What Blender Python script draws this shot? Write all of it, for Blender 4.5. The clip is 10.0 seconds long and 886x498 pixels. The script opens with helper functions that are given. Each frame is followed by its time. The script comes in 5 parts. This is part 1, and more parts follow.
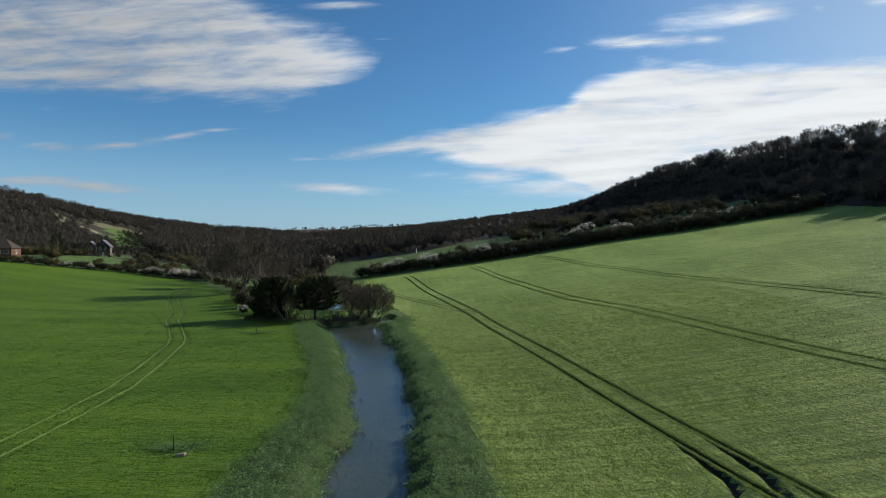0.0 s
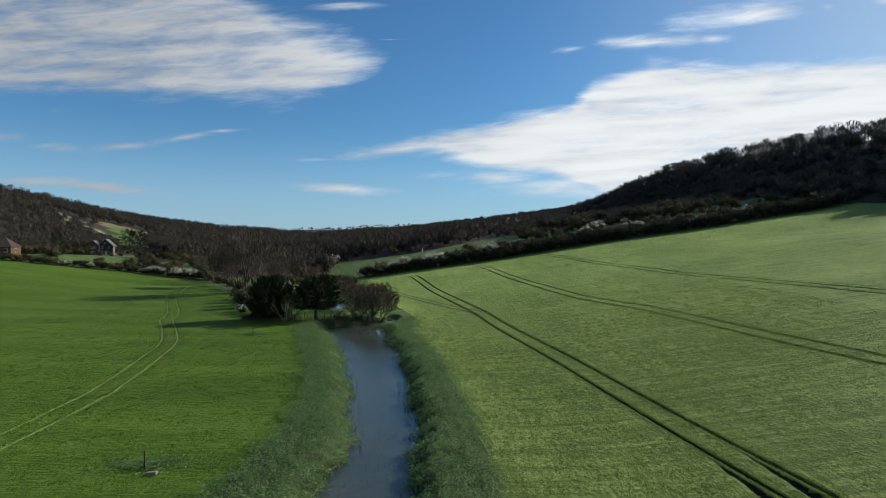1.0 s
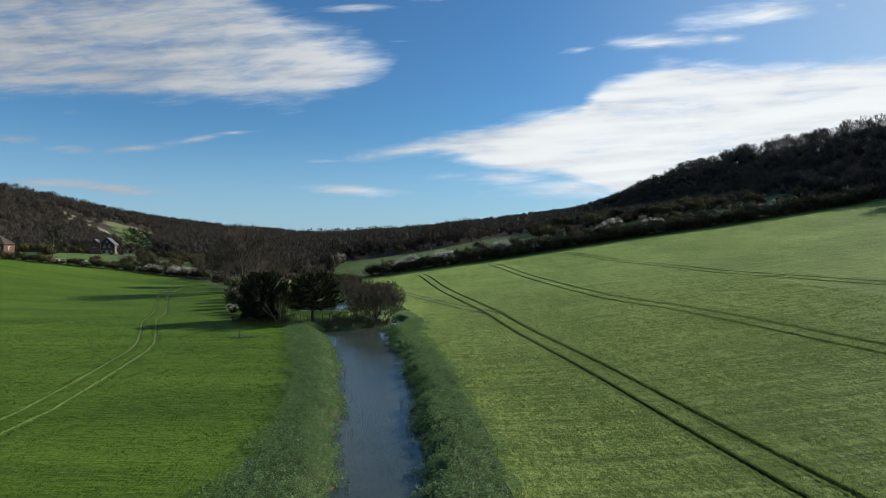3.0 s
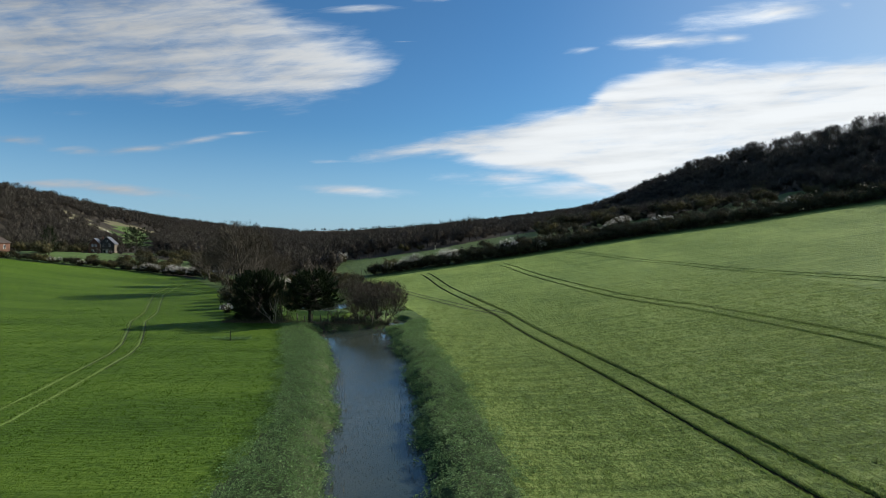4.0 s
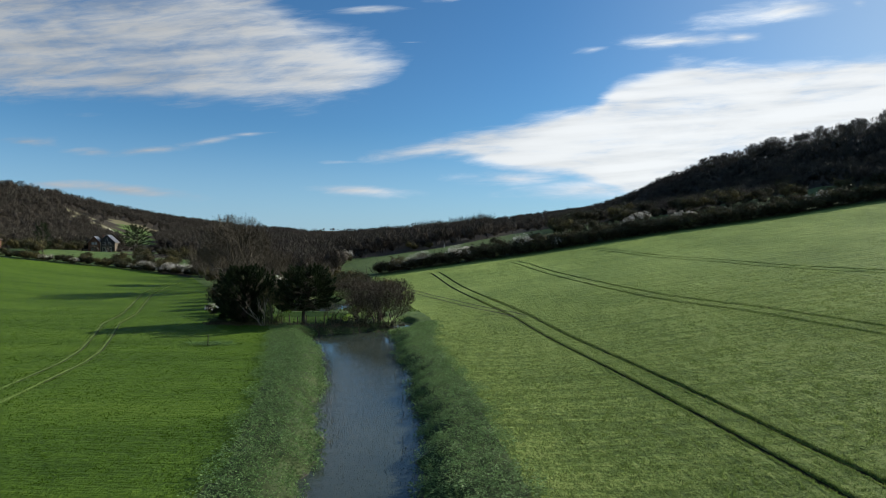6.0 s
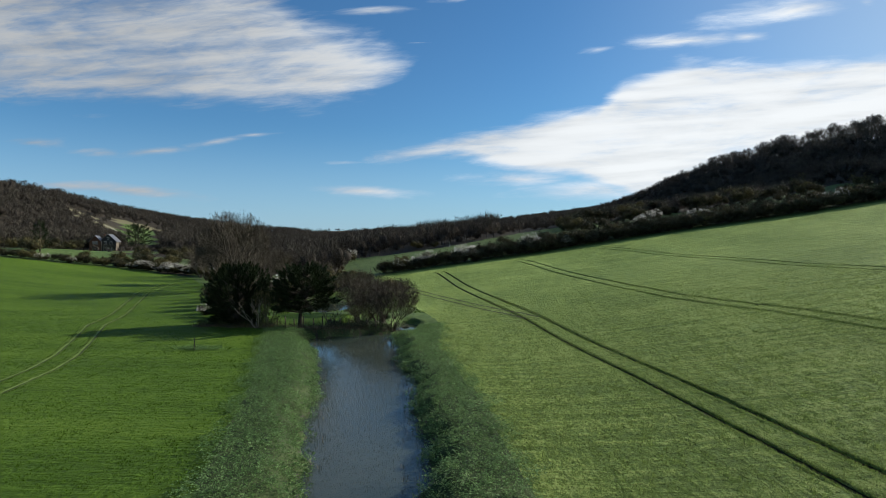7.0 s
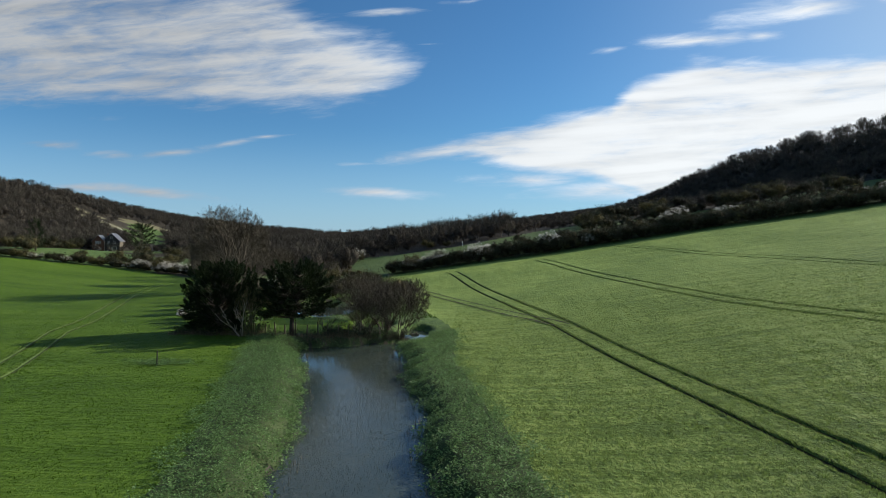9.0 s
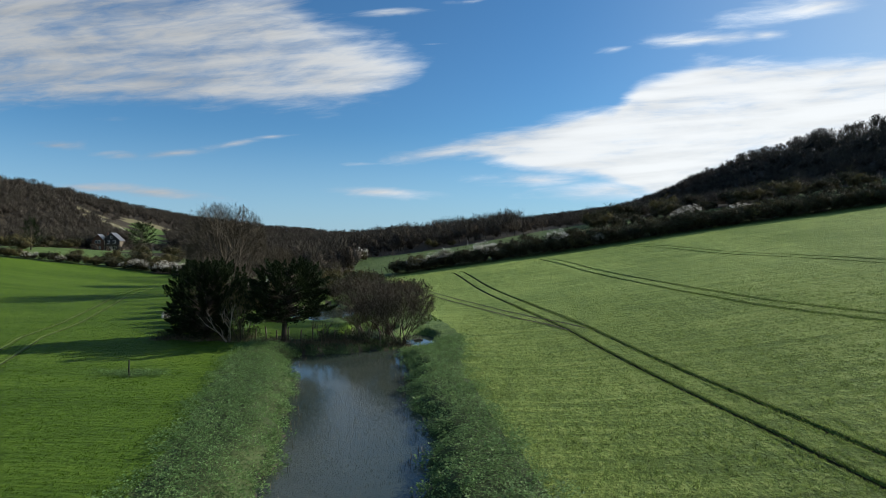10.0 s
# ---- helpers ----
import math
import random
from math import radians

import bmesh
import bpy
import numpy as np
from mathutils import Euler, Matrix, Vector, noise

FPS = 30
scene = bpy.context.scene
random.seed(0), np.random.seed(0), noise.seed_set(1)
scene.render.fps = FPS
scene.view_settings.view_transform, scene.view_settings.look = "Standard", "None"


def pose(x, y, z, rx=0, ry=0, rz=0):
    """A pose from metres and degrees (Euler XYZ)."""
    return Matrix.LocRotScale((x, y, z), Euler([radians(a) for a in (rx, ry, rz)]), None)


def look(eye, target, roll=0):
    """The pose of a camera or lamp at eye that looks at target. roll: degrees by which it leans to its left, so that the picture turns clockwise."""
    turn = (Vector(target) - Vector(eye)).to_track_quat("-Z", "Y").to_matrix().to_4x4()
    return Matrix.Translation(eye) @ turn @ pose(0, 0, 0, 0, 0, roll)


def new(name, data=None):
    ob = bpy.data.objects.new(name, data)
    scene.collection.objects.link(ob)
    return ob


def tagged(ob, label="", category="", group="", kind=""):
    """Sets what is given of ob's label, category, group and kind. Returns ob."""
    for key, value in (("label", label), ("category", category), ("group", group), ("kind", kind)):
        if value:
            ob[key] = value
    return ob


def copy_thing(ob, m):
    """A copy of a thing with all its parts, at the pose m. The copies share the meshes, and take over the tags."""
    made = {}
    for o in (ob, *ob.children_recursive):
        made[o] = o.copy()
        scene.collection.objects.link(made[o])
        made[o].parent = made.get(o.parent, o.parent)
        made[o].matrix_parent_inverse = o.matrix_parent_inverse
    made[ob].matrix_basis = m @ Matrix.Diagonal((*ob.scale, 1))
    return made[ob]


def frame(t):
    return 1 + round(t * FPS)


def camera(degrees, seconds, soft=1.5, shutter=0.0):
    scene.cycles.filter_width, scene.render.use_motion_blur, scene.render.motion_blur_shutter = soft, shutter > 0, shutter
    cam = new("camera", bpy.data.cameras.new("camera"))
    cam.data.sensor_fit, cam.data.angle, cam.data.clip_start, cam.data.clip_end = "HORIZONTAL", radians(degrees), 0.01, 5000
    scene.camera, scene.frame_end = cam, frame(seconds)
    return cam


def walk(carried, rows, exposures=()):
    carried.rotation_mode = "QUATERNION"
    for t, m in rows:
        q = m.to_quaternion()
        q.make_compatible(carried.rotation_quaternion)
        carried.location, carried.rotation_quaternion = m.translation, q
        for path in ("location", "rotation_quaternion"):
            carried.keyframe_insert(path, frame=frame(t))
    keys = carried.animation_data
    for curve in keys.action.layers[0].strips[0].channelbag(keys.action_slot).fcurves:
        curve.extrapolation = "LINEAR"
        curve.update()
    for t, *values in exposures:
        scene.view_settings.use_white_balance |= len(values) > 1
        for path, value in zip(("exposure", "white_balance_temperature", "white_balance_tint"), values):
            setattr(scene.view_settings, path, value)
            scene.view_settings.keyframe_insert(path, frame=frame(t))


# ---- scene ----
# ---- camera and its walk ---------------------------------------------------
cam = camera(73.7, 10.0, soft=0.7)
# seconds, x, y, z, tilt, turn
FLIGHT = [
    (0, 0.000, 0.000, 13.200, 89.233, 0.052),
    (0.5, -0.012, 2.131, 12.922, 89.240, 0.371),
    (1, -0.040, 4.277, 12.643, 89.263, 0.658),
    (1.5, -0.083, 6.437, 12.364, 89.293, 0.915),
    (2, -0.142, 8.610, 12.087, 89.325, 1.146),
    (2.5, -0.214, 10.795, 11.811, 89.354, 1.358),
    (3, -0.301, 12.991, 11.540, 89.377, 1.557),
    (3.5, -0.402, 15.197, 11.273, 89.395, 1.747),
    (4, -0.516, 17.412, 11.012, 89.408, 1.937),
    (4.5, -0.644, 19.635, 10.759, 89.417, 2.130),
    (5, -0.784, 21.865, 10.515, 89.424, 2.333),
    (5.5, -0.936, 24.102, 10.281, 89.432, 2.548),
    (6, -1.101, 26.343, 10.058, 89.442, 2.779),
    (6.5, -1.277, 28.588, 9.848, 89.457, 3.027),
    (7, -1.464, 30.836, 9.651, 89.477, 3.289),
    (7.5, -1.663, 33.087, 9.470, 89.502, 3.564),
    (8, -1.872, 35.338, 9.305, 89.530, 3.845),
    (8.5, -2.091, 37.590, 9.157, 89.558, 4.123),
    (9, -2.320, 39.840, 9.028, 89.580, 4.386),
    (9.5, -2.559, 42.089, 8.920, 89.588, 4.619),
    (10, -2.807, 44.335, 8.832, 89.572, 4.801),
]
walk(cam, [(t, pose(x, y, z, tilt, -0.12, turn)) for t, x, y, z, tilt, turn in FLIGHT], [(0, 0.72), (2.5, 0.78), (5, 0.80), (10, 0.84)])

# ---- sky and sun -----------------------------------------------------------
SUN_TURN, SUN_HIGH = radians(63), radians(25)
SUN = Vector((math.sin(SUN_TURN) * math.cos(SUN_HIGH), math.cos(SUN_TURN) * math.cos(SUN_HIGH), math.sin(SUN_HIGH)))
world = bpy.data.worlds.new("sky")
scene.world = world
world.use_nodes = True
wt = world.node_tree
wt.nodes.clear()


def wire(tree, a, b):
    tree.links.new(a, b)


def calc(tree, op, a, b=None, c=None, clamp=False):
    n = tree.nodes.new("ShaderNodeMath")
    n.operation, n.use_clamp = op, clamp
    for i, v in enumerate((a, b, c)):
        if v is None:
            continue
        if isinstance(v, (int, float)):
            n.inputs[i].default_value = v
        else:
            wire(tree, v, n.inputs[i])
    return n.outputs[0]


def grade(tree, v, lo, hi, out_lo=0.0, out_hi=1.0):
    n = tree.nodes.new("ShaderNodeMapRange")
    n.interpolation_type = "SMOOTHSTEP"
    wire(tree, v, n.inputs[0])
    for i, x in enumerate((lo, hi, out_lo, out_hi)):
        n.inputs[i + 1].default_value = x
    return n.outputs[0]


def fbm(tree, vec, scale, detail=5.0, rough=0.55, distort=0.0):
    n = tree.nodes.new("ShaderNodeTexNoise")
    n.inputs["Scale"].default_value, n.inputs["Detail"].default_value = scale, detail
    n.inputs["Roughness"].default_value, n.inputs["Distortion"].default_value = rough, distort
    if vec is not None:
        wire(tree, vec, n.inputs["Vector"])
    return n.outputs[0]


def vec3(tree, x, y, z):
    n = tree.nodes.new("ShaderNodeCombineXYZ")
    for i, v in enumerate((x, y, z)):
        if isinstance(v, (int, float)):
            n.inputs[i].default_value = v
        else:
            wire(tree, v, n.inputs[i])
    return n.outputs[0]


def edge(tree, u, points):
    """The height of a cloud's edge over u, from points (u, v)."""
    n = tree.nodes.new("ShaderNodeValToRGB")
    wire(tree, calc(tree, "ADD", calc(tree, "MULTIPLY", u, 0.5), 0.5), n.inputs[0])
    e = n.color_ramp.elements
    n.color_ramp.interpolation = "LINEAR"
    while len(e) < len(points):
        e.new(0.5)
    for el, (a, b) in zip(e, points):
        el.position, el.color = a * 0.5 + 0.5, (b, b, b, 1)
    return n.outputs[0]


def build_sky(tree):
    sky = tree.nodes.new("ShaderNodeTexSky")
    sky.sky_type, sky.sun_disc = "NISHITA", False
    sky.sun_elevation, sky.sun_rotation = SUN_HIGH, SUN_TURN
    sky.altitude, sky.air_density, sky.dust_density, sky.ozone_density = 60, 1.0, 0.3, 4.0
    co = tree.nodes.new("ShaderNodeTexCoord").outputs["Generated"]
    sep = tree.nodes.new("ShaderNodeSeparateXYZ")
    wire(tree, co, sep.inputs[0])
    x, y, z = sep.outputs
    ahead = calc(tree, "MAXIMUM", calc(tree, "ABSOLUTE", y), 0.08)
    u, v = calc(tree, "DIVIDE", x, ahead), calc(tree, "DIVIDE", z, ahead)
    slant = calc(tree, "ADD", v, calc(tree, "MULTIPLY", u, -0.06))
    n0 = fbm(tree, vec3(tree, calc(tree, "MULTIPLY", u, 3.0), calc(tree, "MULTIPLY", slant, 13.0), 3.7), 1.0, 6.0, 0.58, 0.6)
    n1 = fbm(tree, vec3(tree, calc(tree, "MULTIPLY", u, 10.0), calc(tree, "MULTIPLY", slant, 52.0), 1.3), 1.0, 7.0, 0.62, 0.5)
    n2 = fbm(tree, vec3(tree, calc(tree, "MULTIPLY", u, 4.0), calc(tree, "MULTIPLY", slant, 42.0), 8.1), 1.0, 4.0, 0.5, 0.2)
    ragged = calc(tree, "ADD", calc(tree, "MULTIPLY", calc(tree, "SUBTRACT", n0, 0.5), 1.5), calc(tree, "ADD", calc(tree, "MULTIPLY", calc(tree, "SUBTRACT", n1, 0.5), 1.2), calc(tree, "MULTIPLY", calc(tree, "SUBTRACT", n2, 0.5), 0.7)))
    # the large sheets of cloud: lower edge, upper edge, softness below and above, weight
    sheets = [([(-1.0, 0.235), (-0.75, 0.240), (-0.5, 0.228), (-0.3, 0.226), (-0.18, 0.245), (-0.12, 0.285), (-0.07, 0.36)],
               [(-1.0, 0.62), (-0.62, 0.62), (-0.45, 0.56), (-0.30, 0.42), (-0.22, 0.372), (-0.12, 0.325), (-0.07, 0.27)], 0.030, 0.050, 0.66),
              ([(-0.18, 0.19), (-0.14, 0.150), (-0.02, 0.138), (0.06, 0.116), (0.16, 0.105), (0.26, 0.070), (1.0, 0.05)],
               [(-0.18, 0.14), (-0.13, 0.170), (0.03, 0.208), (0.13, 0.222), (0.20, 0.236), (0.24, 0.274), (0.34, 0.310), (0.50, 0.302), (0.75, 0.318), (1.0, 0.36)], 0.013, 0.014, 0.95)]
    field = None
    for low, high, below, above, most in sheets:
        a = calc(tree, "DIVIDE", calc(tree, "SUBTRACT", v, edge(tree, u, low)), below)
        b = calc(tree, "DIVIDE", calc(tree, "SUBTRACT", edge(tree, u, high), v), above)
        one = calc(tree, "MINIMUM", calc(tree, "MINIMUM", calc(tree, "MULTIPLY", a, 0.5), calc(tree, "MULTIPLY", b, 0.5)), most)
        field = one if field is None else calc(tree, "MAXIMUM", field, one)
    # streaks and puffs: centre across and up, half width, half height, weight, slope
    streaks = [(-0.07, 0.157, 0.12, 0.013, 0.95, 0.10), (-0.02, 0.150, 0.10, 0.010, 0.7, 0.05), (0.075, 0.108, 0.14, 0.016, 0.75, 0.0), (0.20, 0.092, 0.16, 0.022, 0.8, 0.0), (-0.19, 0.089, 0.115, 0.010, 0.66, -0.05), (-0.225, 0.138, 0.06, 0.006, 0.45, 0.0), (-0.12, 0.141, 0.05, 0.005, 0.36, 0.0),
               (0.20, 0.323, 0.045, 0.008, 0.55, 0.12), (0.345, 0.336, 0.11, 0.011, 0.85, 0.05), (0.44, 0.340, 0.05, 0.010, 0.7, 0.03), (0.51, 0.381, 0.13, 0.020, 0.85, 0.13), (0.63, 0.392, 0.03, 0.010, 0.6, 0.0), (0.74, 0.405, 0.07, 0.012, 0.6, 0.1),
               (-0.56, 0.160, 0.13, 0.009, 0.50, 0.05), (-0.45, 0.176, 0.09, 0.008, 0.55, 0.16), (-0.385, 0.187, 0.05, 0.005, 0.62, 0.06), (-0.66, 0.158, 0.07, 0.010, 0.5, -0.04), (-0.79, 0.178, 0.09, 0.012, 0.62, -0.06),
               (-0.60, 0.092, 0.14, 0.012, 0.72, -0.10), (-0.72, 0.100, 0.11, 0.011, 0.5, -0.05), (-0.18, 0.395, 0.075, 0.008, 0.75, 0.05), (-0.04, 0.41, 0.07, 0.007, 0.5, 0.05), (-0.10, 0.340, 0.05, 0.004, 0.30, 0.0),
               (1.5, 0.3, 0.6, 0.2, 0.9, 0.0), (-1.7, 0.45, 0.5, 0.2, 0.7, 0.0)]
    for cu, cv, ru, rv, w, slope in streaks:
        a = calc(tree, "DIVIDE", calc(tree, "SUBTRACT", u, cu), ru * 1.25)
        b = calc(tree, "DIVIDE", calc(tree, "SUBTRACT", calc(tree, "SUBTRACT", v, cv - slope * cu), calc(tree, "MULTIPLY", u, slope)), rv * 1.4)
        d = calc(tree, "SQRT", calc(tree, "ADD", calc(tree, "MULTIPLY", a, a), calc(tree, "MULTIPLY", b, b)))
        field = calc(tree, "MAXIMUM", field, calc(tree, "SUBTRACT", w, d))
    field = calc(tree, "MAXIMUM", field, -1.2)
    sum_ = calc(tree, "ADD", field, ragged)
    mask = calc(tree, "MULTIPLY", grade(tree, sum_, -0.10, 0.95), 0.94)
    mask = calc(tree, "MULTIPLY", mask, grade(tree, z, 0.02, 0.06))
    thick = grade(tree, sum_, 0.2, 1.1)
    tone = tree.nodes.new("ShaderNodeMix")
    tone.data_type = "RGBA"
    wire(tree, thick, tone.inputs[0])
    tone.inputs[6].default_value, tone.inputs[7].default_value = (0.70, 0.81, 0.95, 1), (0.88, 0.905, 0.915, 1)
    shade = grade(tree, calc(tree, "ADD", n2, calc(tree, "MULTIPLY", n0, 0.8)), 0.60, 1.10, 0.82, 1.04)
    back = tree.nodes.new("ShaderNodeBackground")
    hue = tree.nodes.new("ShaderNodeMix")
    hue.data_type, hue.blend_type = "RGBA", "MULTIPLY"
    hue.inputs[0].default_value, hue.inputs[7].default_value = 1.0, (0.60, 0.97, 1.16, 1)
    wire(tree, sky.outputs[0], hue.inputs[6])
    haze = tree.nodes.new("ShaderNodeMix")
    haze.data_type = "RGBA"
    haze.inputs[7].default_value = (4.2, 6.0, 8.5, 1)
    wire(tree, grade(tree, z, 0.0, 0.20, 0.5, 0.0), haze.inputs[0])
    wire(tree, hue.outputs[2], haze.inputs[6])
    # paler air towards the sun
    pale = tree.nodes.new("ShaderNodeMix")
    pale.data_type = "RGBA"
    pale.inputs[7].default_value = (6.2, 7.0, 7.6, 1)
    wire(tree, grade(tree, u, 0.05, 1.0, 0.0, 0.52), pale.inputs[0])
    wire(tree, haze.outputs[2], pale.inputs[6])
    wire(tree, pale.outputs[2], back.inputs[0])
    back.inputs[1].default_value = SKY_STRENGTH
    cloud = tree.nodes.new("ShaderNodeBackground")
    wire(tree, tone.outputs[2], cloud.inputs[0])
    glow = grade(tree, u, -0.7, 0.30, 0.56, 1.05)
    wire(tree, calc(tree, "MULTIPLY", calc(tree, "MULTIPLY", shade, glow), CLOUD_STRENGTH), cloud.inputs[1])
    mix = tree.nodes.new("ShaderNodeMixShader")
    wire(tree, mask, mix.inputs[0])
    wire(tree, back.outputs[0], mix.inputs[1])
    wire(tree, cloud.outputs[0], mix.inputs[2])
    out = tree.nodes.new("ShaderNodeOutputWorld")
    wire(tree, mix.outputs[0], out.inputs[0])


SKY_STRENGTH, CLOUD_STRENGTH = 0.0554, 0.56
build_sky(wt)
sun_data = bpy.data.lights.new("sun", "SUN")
sun_data.energy, sun_data.angle, sun_data.color = 4.0, radians(0.53), (1.0, 0.93, 0.80)
sun = new("sun", sun_data)
sun.matrix_world = look(SUN * 400, (0, 0, 0))

# ---- materials -------------------------------------------------------------
def tint(tree, fac, stops):
    r = tree.nodes.new("ShaderNodeValToRGB")
    wire(tree, fac, r.inputs[0])
    e = r.color_ramp.elements
    while len(e) < len(stops):
        e.new(0.5)
    for el, (p, c) in zip(e, stops):
        el.position, el.color = p, (*c, 1)
    return r.outputs[0]


def blend(tree, fac, a, b, kind="MIX"):
    n = tree.nodes.new("ShaderNodeMix")
    n.data_type, n.blend_type = "RGBA", kind
    for i, v in ((0, fac), (6, a), (7, b)):
        if isinstance(v, (int, float)):
            n.inputs[i].default_value = v
        elif isinstance(v, tuple):
            n.inputs[i].default_value = (*v, 1)
        else:
            wire(tree, v, n.inputs[i])
    return n.outputs[2]


def surface(name, stops, broad=0.15, fine=3.0, rough=0.85, bump=0.3, gap=0.05, spec=0.3, leaf=0.0, vary=0.0, metal=0.0, stretch=(1, 1, 1), sheen=0.0, rows=(), grain=None):
    """A two-scale noise surface; leaf: share of light let through; vary: change of value from piece to piece."""
    m = bpy.data.materials.new(name)
    m.use_nodes = True
    t = m.node_tree
    bsdf, out = t.nodes["Principled BSDF"], t.nodes["Material Output"]
    co = t.nodes.new("ShaderNodeNewGeometry").outputs["Position"]
    if stretch != (1, 1, 1):
        mp = t.nodes.new("ShaderNodeMapping")
        wire(t, co, mp.inputs[0])
        mp.inputs["Scale"].default_value = stretch
        co = mp.outputs[0]
    a, b = fbm(t, co, broad, 4.0), fbm(t, co, fine, 6.0, 0.65)
    f = calc(t, "ADD", calc(t, "MULTIPLY", a, 0.5), calc(t, "MULTIPLY", b, 0.5))
    for turn, across, along, weight in rows:
        rp = t.nodes.new("ShaderNodeMapping")
        wire(t, t.nodes.new("ShaderNodeNewGeometry").outputs["Position"], rp.inputs[0])
        rp.inputs["Rotation"].default_value, rp.inputs["Scale"].default_value = (0, 0, radians(turn)), (across, along, 0.1)
        r = fbm(t, rp.outputs[0], 1.0, 7.0, 0.7)
        f = calc(t, "ADD", f, calc(t, "MULTIPLY", calc(t, "SUBTRACT", r, 0.5), weight))
        b = calc(t, "ADD", b, calc(t, "MULTIPLY", r, weight))
    if grain:
        gx, gy, weight = grain
        gp = t.nodes.new("ShaderNodeMapping")
        wire(t, t.nodes.new("ShaderNodeNewGeometry").outputs["Position"], gp.inputs[0])
        gp.inputs["Scale"].default_value = (gx, gy, 1.0)
        g = fbm(t, gp.outputs[0], 1.0, 3.0, 0.7)
        f = calc(t, "ADD", f, calc(t, "MULTIPLY", calc(t, "SUBTRACT", g, 0.5), weight))
        b = calc(t, "ADD", b, calc(t, "MULTIPLY", g, weight))
    col = tint(t, f, stops)
    if vary:
        g = t.nodes.new("ShaderNodeNewGeometry").outputs["Random Per Island"]
        o = t.nodes.new("ShaderNodeObjectInfo").outputs["Random"]
        k = calc(t, "FRACT", calc(t, "ADD", g, o))
        k = calc(t, "ADD", calc(t, "MULTIPLY", k, 2 * vary), 1 - vary)
        col = blend(t, 1.0, col, vec3(t, k, k, k), "MULTIPLY")
    wire(t, col, bsdf.inputs["Base Color"])
    bsdf.inputs["Roughness"].default_value = rough
    bsdf.inputs["Specular IOR Level"].default_value = spec
    bsdf.inputs["Metallic"].default_value = metal
    bsdf.inputs["Sheen Weight"].default_value, bsdf.inputs["Sheen Roughness"].default_value = sheen, 0.45
    bsdf.inputs["Sheen Tint"].default_value = (0.56, 0.82, 0.26, 1)
    if bump:
        n = t.nodes.new("ShaderNodeBump")
        n.inputs["Strength"].default_value, n.inputs["Distance"].default_value = bump, gap
        wire(t, b, n.inputs["Height"])
        wire(t, n.outputs[0], bsdf.inputs["Normal"])
    if leaf:
        tr = t.nodes.new("ShaderNodeBsdfTranslucent")
        wire(t, col, tr.inputs[0])
        mx = t.nodes.new("ShaderNodeMixShader")
        mx.inputs[0].default_value = leaf
        wire(t, bsdf.outputs[0], mx.inputs[1])
        wire(t, tr.outputs[0], mx.inputs[2])
        wire(t, mx.outputs[0], out.inputs[0])
    return m


M = {}
# grain and cross rows put the wheat's self-shading and furrow shade into colour.
M["crop"] = surface("wheat_canopy", [(0.36, (0.032, 0.053, 0.008)), (0.5, (0.088, 0.127, 0.022)), (0.64, (0.176, 0.217, 0.057))], 0.06, 4.5, 0.7, 1.0, 0.30, spec=0.06, stretch=(1, 0.6, 1), sheen=0.42, rows=((-10.2, 1.1, 0.10, 0.4), (-12.0, 0.10, 1.3, 0.95)), grain=(5.5, 2.0, 0.75))
M["crop_blade"] = surface("wheat_blade", [(0.3, (0.089, 0.140, 0.031)), (0.5, (0.127, 0.185, 0.044)), (0.7, (0.181, 0.239, 0.066))], 0.08, 5.0, 0.5, 0, spec=0.4, leaf=0.5, vary=0.6)
M["grass"] = surface("left_field_canopy", [(0.30, (0.026, 0.058, 0.007)), (0.5, (0.062, 0.117, 0.012)), (0.70, (0.104, 0.168, 0.022))], 0.10, 2.4, 0.75, 1.0, 0.20, spec=0.08, stretch=(0.30, 1.6, 1), rows=((2.0, 0.10, 0.9, 0.22),), grain=(7.0, 3.2, 0.6))
M["grass_blade"] = surface("left_field_blade", [(0.3, (0.041, 0.089, 0.006)), (0.5, (0.058, 0.117, 0.010)), (0.7, (0.084, 0.144, 0.018))], 0.08, 5.0, 0.7, 0, spec=0.12, leaf=0.3, vary=0.4)
M["pale_blade"] = surface("flattened_blade", [(0.3, (0.113, 0.190, 0.034)), (0.7, (0.181, 0.258, 0.060))], 0.3, 5.0, 0.6, 0, leaf=0.25, vary=0.3)
M["bank"] = surface("bank_soil", [(0.3, (0.022, 0.036, 0.010)), (0.5, (0.036, 0.059, 0.017)), (0.7, (0.059, 0.081, 0.027))], 0.3, 5.0, 0.9, 0.8, 0.1)
M["weed"] = surface("bank_weed_leaf", [(0.3, (0.085, 0.159, 0.051)), (0.5, (0.130, 0.223, 0.078)), (0.7, (0.188, 0.287, 0.119))], 0.25, 5.0, 0.55, 0, spec=0.22, leaf=0.42, vary=0.5)
M["mud"] = surface("stream_mud", [(0.3, (0.022, 0.019, 0.013)), (0.7, (0.054, 0.046, 0.032))], 0.5, 4.0, 0.6, 0.5, 0.05)
M["meadow"] = surface("meadow_grass", [(0.32, (0.028, 0.060, 0.009)), (0.5, (0.055, 0.101, 0.017)), (0.68, (0.085, 0.129, 0.031))], 0.06, 0.6, 0.85, 0.9, 0.25, grain=(1.2, 0.35, 0.8))
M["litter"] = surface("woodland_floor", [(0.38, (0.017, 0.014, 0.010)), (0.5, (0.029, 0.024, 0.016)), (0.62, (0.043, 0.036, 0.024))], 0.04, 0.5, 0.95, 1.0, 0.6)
M["down"] = surface("downland_turf", [(0.3, (0.079, 0.083, 0.040)), (0.5, (0.119, 0.112, 0.061)), (0.7, (0.158, 0.144, 0.090))], 0.03, 0.4, 0.9, 0.5, 0.2)
